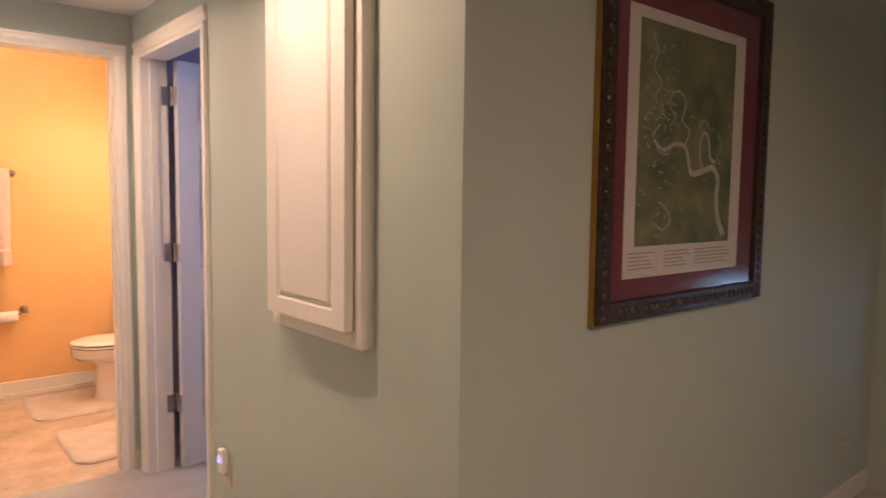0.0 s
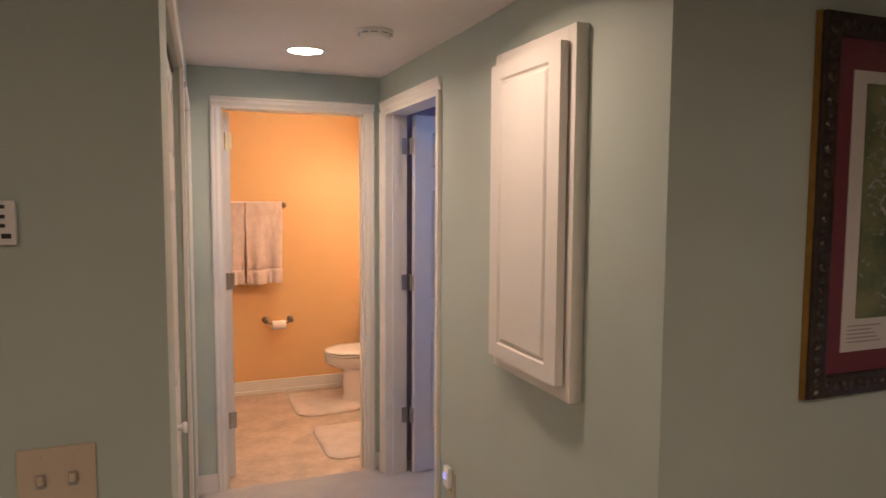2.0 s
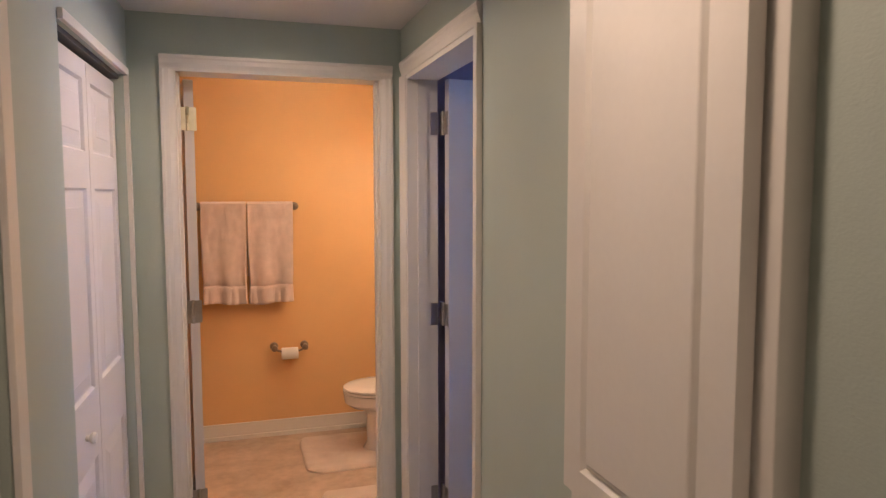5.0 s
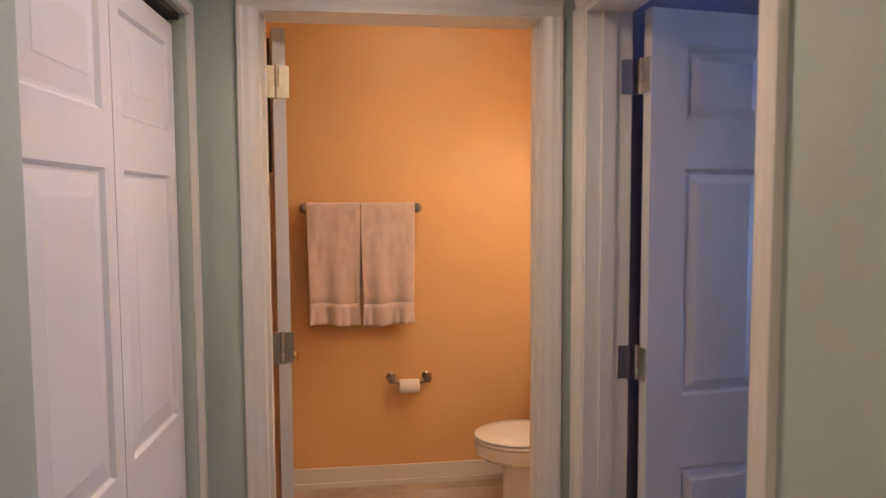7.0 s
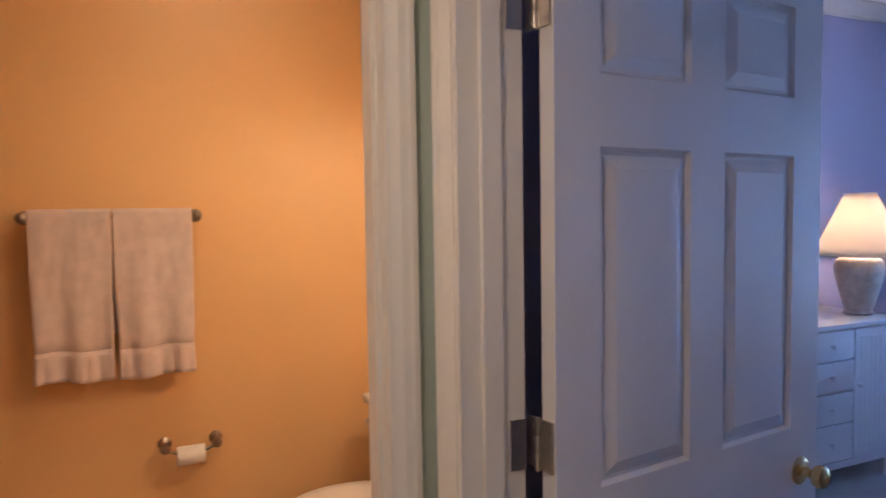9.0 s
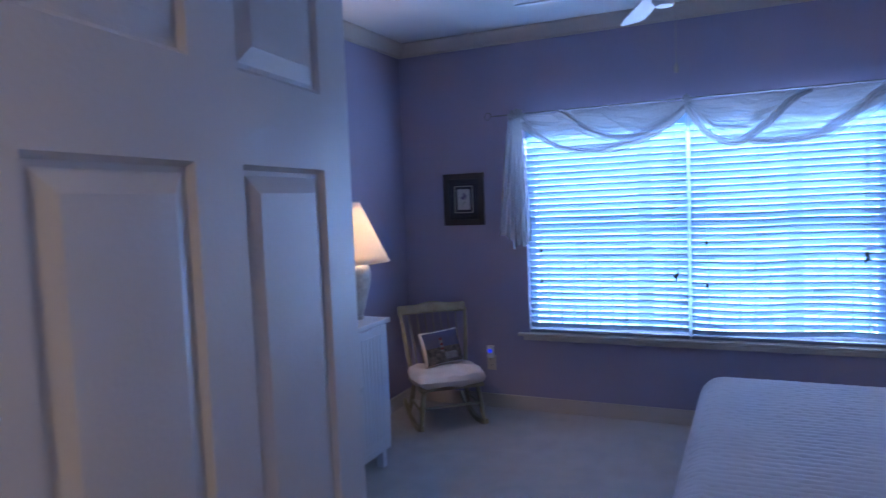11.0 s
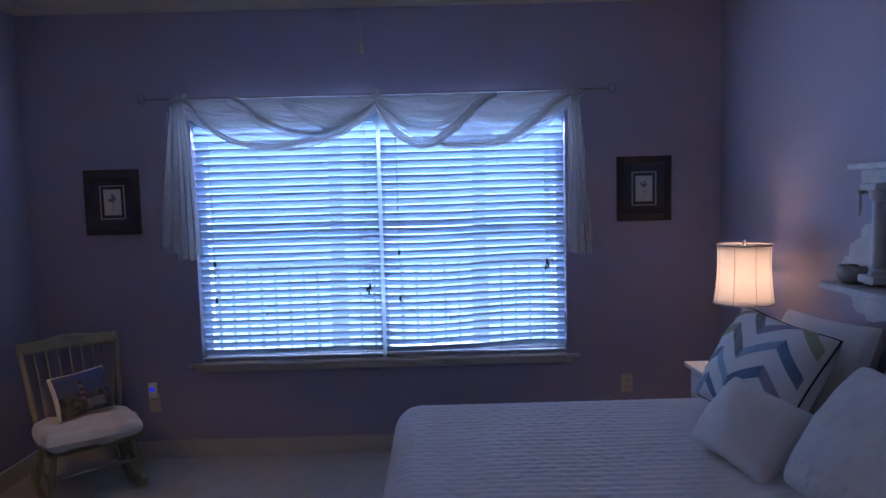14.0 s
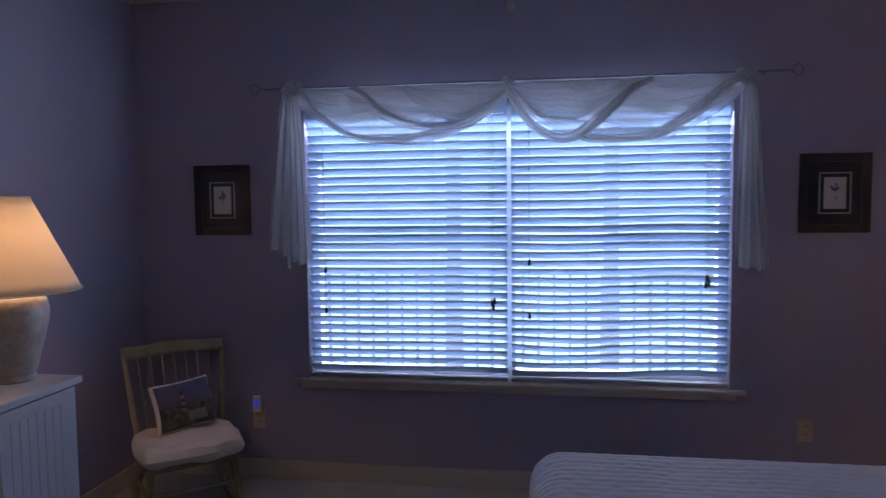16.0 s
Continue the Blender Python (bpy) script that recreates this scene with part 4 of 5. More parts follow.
def fold(points, width, x, seed):
    """A gathered band of doubled voile that runs through points (y, z) of a drape."""
    rg = random.Random(seed)
    ph = rg.uniform(0, 6)
    n = len(points) - 1

    def at(q):
        i = min(int(q * n), n - 1)
        f = q * n - i
        a, b, c, d = (Vector(points[min(max(i + k, 0), n)]) for k in (-1, 0, 1, 2))
        return 0.5 * (2 * b + (c - a) * f + (2 * a - 5 * b + 4 * c - d) * f * f + (3 * b - a - 3 * c + d) * f ** 3)

    def fn(u, v):
        p = at(u)
        d = (at(min(u + 0.01, 1)) - at(max(u - 0.01, 0))).normalized()
        nrm = Vector((-d.y, d.x))
        w = width * (0.55 + 0.45 * math.sin(u * math.pi)) * (1 + 0.15 * math.sin(u * 9 + ph))
        q = p + nrm * (v - 0.5) * w
        swell = 4 * u * (1 - u)
        return (x - 0.030 * swell - 0.014 * math.sin(v * math.pi) - 0.003 * math.sin(v * 15 + u * 5 + ph), q.x, q.y + 0.002 * math.sin(u * 22 + ph))

    for layer in (0.0, 0.006):
        bm = bmesh.new()
        sheet(bm, 60, 10, lambda u, v: (fn(u, v)[0] - layer, fn(u, v)[1], fn(u, v)[2] + layer * 0.7))
        part("fold", bm, GATHERED, scarf, smooth=True)


fold([(4.54, 2.12), (4.50, 2.08), (4.42, 1.976), (4.27, 1.885), (4.054, 1.846), (3.855, 1.882), (3.643, 1.925), (3.49, 2.06)], 0.034, RODX - 0.022, 1)
fold([(4.27, 2.125), (4.20, 2.09), (4.096, 2.000), (3.975, 1.945), (3.793, 1.918), (3.642, 1.975), (3.49, 2.065)], 0.028, RODX - 0.036, 2)
fold([(3.47, 2.09), (3.356, 1.920), (3.233, 1.843), (3.125, 1.858), (3.003, 1.945), (2.881, 2.060), (2.776, 2.118)], 0.050, RODX - 0.034, 3)
fold([(3.12, 1.855), (3.049, 1.838), (2.882, 1.834), (2.731, 1.862), (2.582, 1.950), (2.464, 2.050), (2.37, 2.108)], 0.052, RODX - 0.026, 4)
fold([(3.44, 2.09), (3.416, 2.065), (3.324, 1.962), (3.217, 1.932), (3.094, 1.950), (2.987, 2.037), (2.90, 2.115)], 0.018, RODX - 0.018, 5)


def tail(y0, y1, b0, b1, z0, z1, x, seed):
    rg = random.Random(seed)
    ph = rg.uniform(0, 6)
    bm = bmesh.new()

    def fn(u, v):
        y = (y0 + (y1 - y0) * u) * (1 - v ** 0.7) + (b0 + (b1 - b0) * u) * v ** 0.7
        z = 2.10 + (z0 + (z1 - z0) * u - 2.10) * v
        return (x - 0.016 * math.sin(u * 19 + ph) * (0.4 + v) - 0.006 * math.sin(u * 43 + 2 * v) - 0.012, y, z + 0.012 * math.sin(u * 12 + ph) * v)

    sheet(bm, 40, 30, fn)
    part("tail", bm, SHEER, scarf, smooth=True)


tail(4.635, 4.565, 4.735, 4.53, 1.29, 1.25, RODX - 0.008, 2)
tail(4.60, 4.545, 4.62, 4.48, 1.205, 1.245, RODX - 0.045, 5)
tail(2.37, 2.31, 2.390, 2.252, 1.225, 1.20, RODX - 0.008, 7)
tail(2.36, 2.32, 2.37, 2.24, 1.22, 1.19, RODX - 0.045, 9)
for y, z, s in ((4.580, 2.120, 1.0), (3.465, 2.110, 0.50), (2.345, 2.105, 0.95)):
    bm = bmesh.new()
    v = bmesh.ops.create_icosphere(bm, subdivisions=4, radius=1)["verts"]
    for q in v:
        d = q.co.copy()
        k = 1 + 0.16 * math.sin(9 * math.atan2(d.z, d.y) + 4 * d.x) + 0.12 * noise.noise(d * 2.6 + Vector((y, 0, 0)))
        q.co = Vector((d.x * 0.034, d.y * 0.058 * s, d.z * 0.050)) * k + Vector((RODX - 0.012, y, z))
    part("knot", bm, GATHERED, scarf, smooth=True)

# small framed prints either side of the window
WALNUT = mat("dark_walnut_frame", (0.035, 0.022, 0.018), 0.35, tint=(0.018, 0.012, 0.010), scale=20, grain=70)
BLACKMAT = mat("black_mat_board", (0.012, 0.012, 0.016), 0.8)
SILVER = mat("silver_fillet", (0.55, 0.50, 0.42), 0.35, 0.8)
FLOWER = mat("violet_flower_ink", (0.22, 0.16, 0.30), 0.8, var=0.2, scale=40)
STEMINK = mat("grey_green_stem_ink", (0.20, 0.24, 0.18), 0.8)


def print_frame(yc, label, seed):
    rg = random.Random(seed)
    f = thing("framed_print", label, "framed picture", pose(XB, yc, 1.560, 0, 0, -90), group="prints beside the window")
    w, h, b = 0.161, 0.192, 0.042
    for nm, r in (("frame_side", (-w, -w + b, -h, h)), ("frame_side", (w - b, w, -h, h)), ("frame_rail", (-w + b, w - b, -h, -h + b)), ("frame_rail", (-w + b, w - b, h - b, h))):
        bm = bmesh.new()
        box(bm, r[0], r[1], -0.022, 0, r[2], r[3], 0.004)
        part(nm, bm, WALNUT, f)
    part("mat_board", boxes((-w + b, w - b, -0.010, -0.004, -h + b, h - b)), BLACKMAT, f, "black mat board")
    bm = boxes((-0.073, -0.067, -0.016, -0.010, -0.100, 0.100), (0.067, 0.073, -0.016, -0.010, -0.100, 0.100), (-0.067, 0.067, -0.016, -0.010, -0.100, -0.094), (-0.067, 0.067, -0.016, -0.010, 0.094, 0.100))
    part("fillet", bm, SILVER, f, "thin silver inner fillet")
    part("inner_mat", boxes((-0.067, 0.067, -0.012, -0.010, -0.094, 0.094)), BLACKMAT, f)
    part("print", boxes((-0.050, 0.050, -0.0135, -0.012, -0.076, 0.076)), PRINTW, f, "pale botanical print")
    bm = bmesh.new()
    for k in range(9):
        a, r = rg.uniform(0, 6.28), rg.uniform(0.0, 0.022)
        lathe(bm, [(rg.uniform(0.005, 0.011), 0.0), (0.0, 0.0006)], 7, (r * math.cos(a), -0.0138, 0.016 + r * 1.3 * math.sin(a)), Matrix.Rotation(radians(90), 4, "X"))
    part("blossom", bm, FLOWER, f)
    bm = bmesh.new()
    tube(bm, [(0.004, -0.0138, 0.0), (0.0, -0.0138, -0.03), (-0.006, -0.0138, -0.058)], 0.0014, 5)
    tube(bm, [(0.0, -0.0138, -0.03), (0.012, -0.0138, -0.018), (0.02, -0.0138, -0.022)], 0.0014, 5)
    part("stem", bm, STEMINK, f)
    g = part("glazing", boxes((-w + b, w - b, -0.0185, -0.0175, -h + b, h - b)), GLASS, f)
    g.visible_shadow = False


print_frame(5.047, "small floral print in a dark walnut frame", 3)
print_frame(1.900, "small floral print in a dark walnut frame", 8)
outlet(XB, 2.004, 0.383, -90)
outlet(XB, 4.873, 0.340, -90)
night_light(XB, 4.873, 0.425, -90, BLUELED, "white plug-in night light glowing blue")

# ---- outside the windows ----
DECK = mat("weathered_deck", (0.32, 0.30, 0.28), 0.8)
RAILP = mat("white_rail_paint", (0.80, 0.80, 0.80), 0.6)
GRASS = mat("far_lawn", (0.10, 0.14, 0.06), 0.9, scale=0.4, grain=8)
HAZE = mat("bright_overcast_distance", (0.5, 0.55, 0.6), 1.0, emit=(0.29, 0.61, 1.0), power=5.6, bump=0)
setting("ground", boxes((6.35, 400, -300, 300, -0.60, -0.50)), GRASS, "open lawn outside the house", "ground")
setting("backdrop", boxes((10.0, 10.2, -16, 24, -0.5, 11)), HAZE, "bright overcast sky over far trees", "sky")
setting("porch", boxes((5.74, 7.9, 1.2, 6.2, -0.14, -0.04)), DECK, "grey weathered porch deck", "deck")
t = thing("porch_railing", "white porch railing with square balusters", "railing")
part("top_rail", boxes((7.70, 7.79, 1.2, 6.2, 0.93, 0.97), bevel=0.005), RAILP, t)
part("bottom_rail", boxes((7.72, 7.77, 1.2, 6.2, 0.06, 0.10), bevel=0.004), RAILP, t)
for k in range(38):
    part("baluster", boxes((7.73, 7.76, -0.015, 0.015, 0.10, 0.93)), RAILP, t, m=pose(0, 1.26 + k * 0.13, 0))
for y in (1.25, 2.75, 4.05, 6.1):
    part("post", boxes((7.69, 7.81, y - 0.06, y + 0.06, -0.04, 2.6), bevel=0.005), RAILP, t)

# ---- dresser with lamp ----
WHITEW = mat("white_painted_wood", (0.74, 0.73, 0.74), 0.42, grain=70, bump=0.06, var=0.03)
CERAMIC = mat("pale_crackled_ceramic", (0.66, 0.61, 0.55), 0.34, tint=(0.44, 0.39, 0.35), scale=16, grain=50, bump=0.5)
SHADE = mat("cream_lampshade_linen", (0.90, 0.84, 0.76), 0.9, grain=200, bump=0.1, var=0.02, trans=0.75)
PLEAT = mat("white_lampshade_silk", (0.90, 0.85, 0.81), 0.9, grain=160, bump=0.1, var=0.02, trans=0.75)
t = thing("dresser", "white painted dresser with drawers and beadboard doors", "dresser", pose(2.86, 5.05, 0))
DW, DD, DH = 1.495, 0.47, 0.888
part("carcass", boxes((0.012, DW - 0.012, 0.02, DD, 0.115, DH - 0.028)), WHITEW, t)
part("top", boxes((-0.012, DW + 0.008, -0.016, DD + 0.01, DH - 0.028, DH), bevel=0.006), WHITEW, t)
for x in (0.03, DW - 0.075):
    for y in (0.03, DD - 0.06):
        part("foot", boxes((x, x + 0.045, y, y + 0.045, 0, 0.118), bevel=0.004), WHITEW, t)
part("skirt", boxes((0.012, DW - 0.012, 0.008, 0.02, 0.112, 0.150), bevel=0.003), WHITEW, t)
for x0, x1 in ((0.016, 0.385), (1.115, DW - 0.016)):
    d = part("door", boxes((x0, x1, 0.001, 0.02, 0.155, 0.850), bevel=0.003), WHITEW, t)
    for k in range(7):
        xa = x0 + 0.045 + k * (x1 - x0 - 0.09) / 7
        part("bead", boxes((xa, xa + (x1 - x0 - 0.09) / 7 - 0.0025, -0.001, 0.001, 0.20, 0.805), bevel=0.0008), WHITEW, d)
    bm = bmesh.new()
    lathe(bm, [(0.0, 0), (0.007, 0), (0.007, 0.012), (0.014, 0.018), (0.013, 0.026), (0.0, 0.029)], 16, (x1 - 0.03 if x0 < 0.5 else x0 + 0.03, 0.001, 0.55), Matrix.Rotation(radians(90), 4, "X"))
    part("knob", bm, WHITEW, d, smooth=True)
for x0, x1 in ((0.392, 0.747), (0.753, 1.108)):
    for z0, z1 in ((0.160, 0.353), (0.363, 0.520), (0.530, 0.688), (0.698, 0.850)):
        d = part("drawer", boxes((x0, x1, 0.0, 0.02, z0, z1), bevel=0.004), WHITEW, t)
        bm = bmesh.new()
        lathe(bm, [(0.0, 0), (0.007, 0), (0.007, 0.012), (0.014, 0.018), (0.013, 0.026), (0.0, 0.029)], 16, ((x0 + x1) / 2, 0.0, (z0 + z1) / 2), Matrix.Rotation(radians(90), 4, "X"))
        part("knob", bm, WHITEW, d, smooth=True)

LAMP_A = (4.258, 5.235, 0.888)
t = thing("table_lamp", "pale ceramic urn lamp with a cream coolie shade, lit", "table lamp", pose(*LAMP_A))
bm = bmesh.new()
lathe(bm, [(0.0, 0.0), (0.068, 0.0), (0.074, 0.006), (0.074, 0.016), (0.070, 0.024), (0.078, 0.045), (0.092, 0.10), (0.108, 0.16), (0.122, 0.22), (0.126, 0.265), (0.118, 0.300), (0.094, 0.322), (0.060, 0.332), (0.052, 0.338), (0.052, 0.350), (0.030, 0.354), (0.0, 0.354)], 40)
part("base", bm, CERAMIC, t, "pale crackled ceramic urn", smooth=True)
bm = bmesh.new()
lathe(bm, [(0.012, 0.35), (0.010, 0.40), (0.016, 0.405), (0.016, 0.44), (0.010, 0.445), (0.004, 0.45), (0.004, 0.69), (0.0, 0.695)], 14)
part("stem", bm, NICKEL, t, smooth=True)
bm = bmesh.new()
sheet(bm, 48, 8, lambda u, v: ((0.236 - 0.158 * v) * math.cos(2 * math.pi * u), (0.236 - 0.158 * v) * math.sin(2 * math.pi * u), 0.335 + 0.345 * v))
ob = part("shade", bm, SHADE, t, "cream coolie shade", smooth=True)
ob.modifiers.new("thick", "SOLIDIFY").thickness = 0.002
for r, z in ((0.237, 0.335), (0.079, 0.680)):
    bm = bmesh.new()
    tube(bm, [(r * math.cos(k * math.pi / 24), r * math.sin(k * math.pi / 24), z) for k in range(49)], 0.003, 6)
    part("shade_trim", bm, SHADE, t, smooth=True)
lamp("dresser_bulb", "POINT", (LAMP_A[0], LAMP_A[1], LAMP_A[2] + 0.49), 13.0, (1.0, 0.66, 0.46), 0.05, down=False)

# ---- nightstand with lamp ----
t = thing("nightstand", "small white painted nightstand with turned legs", "nightstand", pose(4.74, 1.66, 0))
part("top", boxes((-0.235, 0.235, -0.205, 0.215, 0.642, 0.667), bevel=0.007), WHITEW, t)
part("apron", boxes((-0.205, 0.205, -0.180, 0.190, 0.500, 0.642), bevel=0.003), WHITEW, t)
d = part("drawer", boxes((-0.150, 0.150, 0.189, 0.200, 0.525, 0.622), bevel=0.003), WHITEW, t)
bm = bmesh.new()
lathe(bm, [(0.0, 0), (0.006, 0), (0.006, 0.012), (0.013, 0.018), (0.012, 0.026), (0.0, 0.029)], 16, (0, 0.20, 0.573), Matrix.Rotation(radians(-90), 4, "X"))
part("knob", bm, WHITEW, d, smooth=True)
for x in (-0.185, 0.185):
    for y in (-0.16, 0.17):
        bm = bmesh.new()
        lathe(bm, [(0.012, 0.0), (0.017, 0.02), (0.013, 0.06), (0.020, 0.20), (0.022, 0.33), (0.013, 0.37), (0.024, 0.39), (0.024, 0.41), (0.014, 0.43), (0.022, 0.46), (0.022, 0.505)], 18, (x, y, 0))
        part("leg", bm, WHITEW, t, smooth=True)
LAMP_B = (4.785, 1.655, 0.667)
t = thing("table_lamp", "white turned table lamp with a panelled drum shade, lit", "table lamp", pose(*LAMP_B))
bm = bmesh.new()
lathe(bm, [(0.0, 0.0), (0.062, 0.0), (0.064, 0.012), (0.046, 0.022), (0.020, 0.036), (0.016, 0.07), (0.030, 0.11), (0.034, 0.15), (0.024, 0.20), (0.014, 0.235), (0.022, 0.25), (0.022, 0.258), (0.012, 0.27), (0.010, 0.30), (0.024, 0.312), (0.024, 0.320), (0.012, 0.326), (0.0, 0.326)], 26)
part("base", bm, WHITEW, t, smooth=True)
bm = bmesh.new()
lathe(bm, [(0.010, 0.32), (0.014, 0.36), (0.014, 0.39), (0.004, 0.395), (0.004, 0.605), (0.008, 0.610), (0.011, 0.622), (0.007, 0.634), (0.0, 0.638)], 14)
part("stem", bm, CERAMIC, t, smooth=True)


def drum(u, v):
    a = 2 * math.pi * u
    r = 0.134 - 0.014 * v - 0.007 * math.sin(v * math.pi) + 0.002 * abs(math.sin(4 * a))
    return (r * math.cos(a), r * math.sin(a), 0.330 + 0.282 * v)


bm = bmesh.new()
sheet(bm, 64, 10, drum)
ob = part("shade", bm, PLEAT, t, "white panelled drum shade", smooth=True)
ob.modifiers.new("thick", "SOLIDIFY").thickness = 0.002
PIPING = mat("taupe_shade_piping", (0.58, 0.50, 0.44), 0.9)
for k in range(8):
    bm = bmesh.new()
    tube(bm, [drum(k / 8 + 0.002, v / 8) for v in range(9)], 0.0016, 6)
    part("seam", bm, PIPING, t)
for v in (0.0, 1.0):
    bm = bmesh.new()
    tube(bm, [drum(k / 40, v) for k in range(41)], 0.0042, 6)
    part("shade_trim", bm, PIPING, t)
lamp("nightstand_bulb", "POINT", (LAMP_B[0], LAMP_B[1], LAMP_B[2] + 0.46), 9.0, SOFT, 0.06, down=False)

# ---- bed ----
QUILT = mat("white_stitched_coverlet", (0.82, 0.78, 0.80), 0.9, grain=200, bump=0.0, var=0.04, scale=5, sheen=0.3)
qn, ql = QUILT.node_tree.nodes, QUILT.node_tree.links
qc, qm, qv, qp = qn.new("ShaderNodeTexCoord"), qn.new("ShaderNodeMapping"), qn.new("ShaderNodeTexVoronoi"), qn.new("ShaderNodeBump")
qm.inputs["Scale"].default_value = (60, 30, 60)
qv.feature = "SMOOTH_F1"
qv.inputs["Scale"].default_value, qv.inputs["Randomness"].default_value, qv.inputs["Smoothness"].default_value = 1.0, 0.55, 0.35
qp.invert = True
qp.inputs["Strength"].default_value, qp.inputs["Distance"].default_value = 0.35, 0.003
ql.new(qc.outputs["Object"], qm.inputs[0])
ql.new(qm.outputs[0], qv.inputs["Vector"])
ql.new(qv.outputs["Distance"], qp.inputs["Height"])
ql.new(qp.outputs[0], qn["Principled BSDF"].inputs["Normal"])
BX0, BX1, BY0, BY1, BZ = 2.60, 4.50, 1.53, 3.33, 0.645
t = thing("bed", "made bed under a white stitched coverlet", "bed")
part("box_spring", boxes((BX0 + 0.06, BX1 - 0.06, BY0, BY1 - 0.06, 0.16, 0.36), bevel=0.03), QUILT, t)
for x in (BX0 + 0.10, BX1 - 0.16):
    for y in (BY0 + 0.05, BY1 - 0.18):
        part("leg", boxes((x, x + 0.06, y, y + 0.06, 0, 0.17), bevel=0.005), WALNUT, t)
bm = bmesh.new()


def coverlet(u, v):
    """The coverlet: flat on top, rounded at the edges and hanging down on three sides."""
    reach, r = 0.42, 0.11
    x = BX0 - reach + (BX1 - BX0 + 2 * reach) * u
    y = BY0 + (BY1 - BY0 + reach) * v
    ox = max(BX0 + r - x, x - (BX1 - r), 0.0)
    oy = max(y - (BY1 - r), 0.0)
    o = math.hypot(ox, oy)
    q = x + 0.006 * noise.noise((x * 2.0, y * 9.0, 3)) + 0.003 * noise.noise((x * 9.0, y * 26.0, 5))
    row = math.floor(q / 0.036)
    puff_h = 0.0075 * abs(math.sin(math.pi * q / 0.036)) ** 0.7 * (0.72 + 0.28 * math.sin(math.pi * (y / 0.06 + 0.5 * (row % 2))) ** 2)
    if o < 1e-6:
        return (x, y, BZ + 0.006 * noise.noise((x * 3, y * 3, 1)) + puff_h)
    dx, dy = (math.copysign(ox, x - (BX0 + BX1) / 2) / o, oy / o)
    cx, cy = min(max(x, BX0 + r), BX1 - r), min(y, BY1 - r)
    arc = r * math.pi / 2
    if o < arc:
        a = o / r
        h, z = (r + puff_h) * math.sin(a), BZ - r + (r + puff_h) * math.cos(a)
    else:
        wob = 0.012 * math.sin(9 * (x + y) + 2 * math.sin(3 * x)) * min(1, (o - arc) / 0.2)
        h, z = r + wob + puff_h, BZ - r - (o - arc)
    return (cx + dx * h, cy + dy * h, max(z, 0.13))


sheet(bm, 420, 180, coverlet)
ob = part("coverlet", bm, QUILT, t, "white stitched coverlet", smooth=True)
ob.modifiers.new("thick", "SOLIDIFY").thickness = 0.008
bm = boxes((BX0 + 0.02, BX1 - 0.02, BY0 + 0.01, BY1 - 0.04, 0.36, BZ - 0.02), bevel=0.08)
part("mattress", bm, QUILT, t, smooth=True)

# pillows
COTTON = mat("white_cotton", (0.76, 0.74, 0.75), 0.9, grain=240, bump=0.3, var=0.04, sheen=0.2)
MATEL = mat("white_quilted_matelasse", (0.72, 0.70, 0.72), 0.9, grain=26, bump=1.0, var=0.05, scale=8, sheen=0.2)
MATEL.node_tree.nodes["Bump"].inputs["Distance"].default_value = 0.012
PATCHES = [mat("patch_" + n, c, 0.9, var=v, scale=s, grain=g, bump=0.3) for n, c, v, s, g in (
    ("slate_blue", (0.16, 0.24, 0.40), 0.12, 30, 160), ("sage_yellow", (0.40, 0.42, 0.28), 0.10, 30, 160), ("stripe_grey", (0.30, 0.31, 0.34), 0.25, 50, 200),
    ("powder_blue", (0.34, 0.44, 0.60), 0.10, 40, 160), ("navy", (0.012, 0.016, 0.035), 0.3, 60, 200), ("dusty_lilac", (0.36, 0.33, 0.44), 0.1, 30, 160))]
NAVY = PATCHES[4]


def puff(w, h, thick, seed, side, sag=0.0):
    """A point on one face of a stuffed cushion with drawn-in sides and pointed corners; u and v from 0 to 1."""
    rg = random.Random(seed)
    off = Vector((rg.uniform(0, 9), rg.uniform(0, 9), 0))

    def fn(u, v, lift=0.0):
        a, b = 2 * u - 1, 2 * v - 1
        pull = 0.09
        blunt = 1 - 0.045 * (a * b) ** 4
        x = a * w / 2 * blunt * (1 - pull * (1 - b * b) * abs(a) ** 3)
        y = b * h / 2 * blunt * (1 - pull * (1 - a * a) * abs(b) ** 3)
        f = max(0.0, (1 - a * a) * (1 - b * b)) ** 0.40
        n1 = noise.noise(Vector((u * 3, v * 3, side)) + off) * 0.16 + noise.noise(Vector((u * 8, v * 8, side)) + off) * 0.05
        z = side * (thick / 2 * f * (1 + n1) + lift)
        return (x, y - sag * f * 0.02, z)

    return fn


def pillow(name, label, m, w, h, thick, material, seed, group="", pipe=None):
    p = thing(name, label, "pillow", m, group=group)
    for side in (1, -1):
        bm = bmesh.new()
        sheet(bm, 32, 32, puff(w, h, thick, seed, side))
        part("cover", bm, material, p, smooth=True)
    if pipe:
        bm = bmesh.new()
        f = puff(w, h, thick, seed, 1)
        ring = [f(k / 16, 0) for k in range(16)] + [f(1, k / 16) for k in range(16)] + [f(1 - k / 16, 1) for k in range(16)] + [f(0, 1 - k / 16) for k in range(17)]
        tube(bm, ring, 0.004, 6)
        part("piping", bm, pipe, p, "dark piping")
    return p


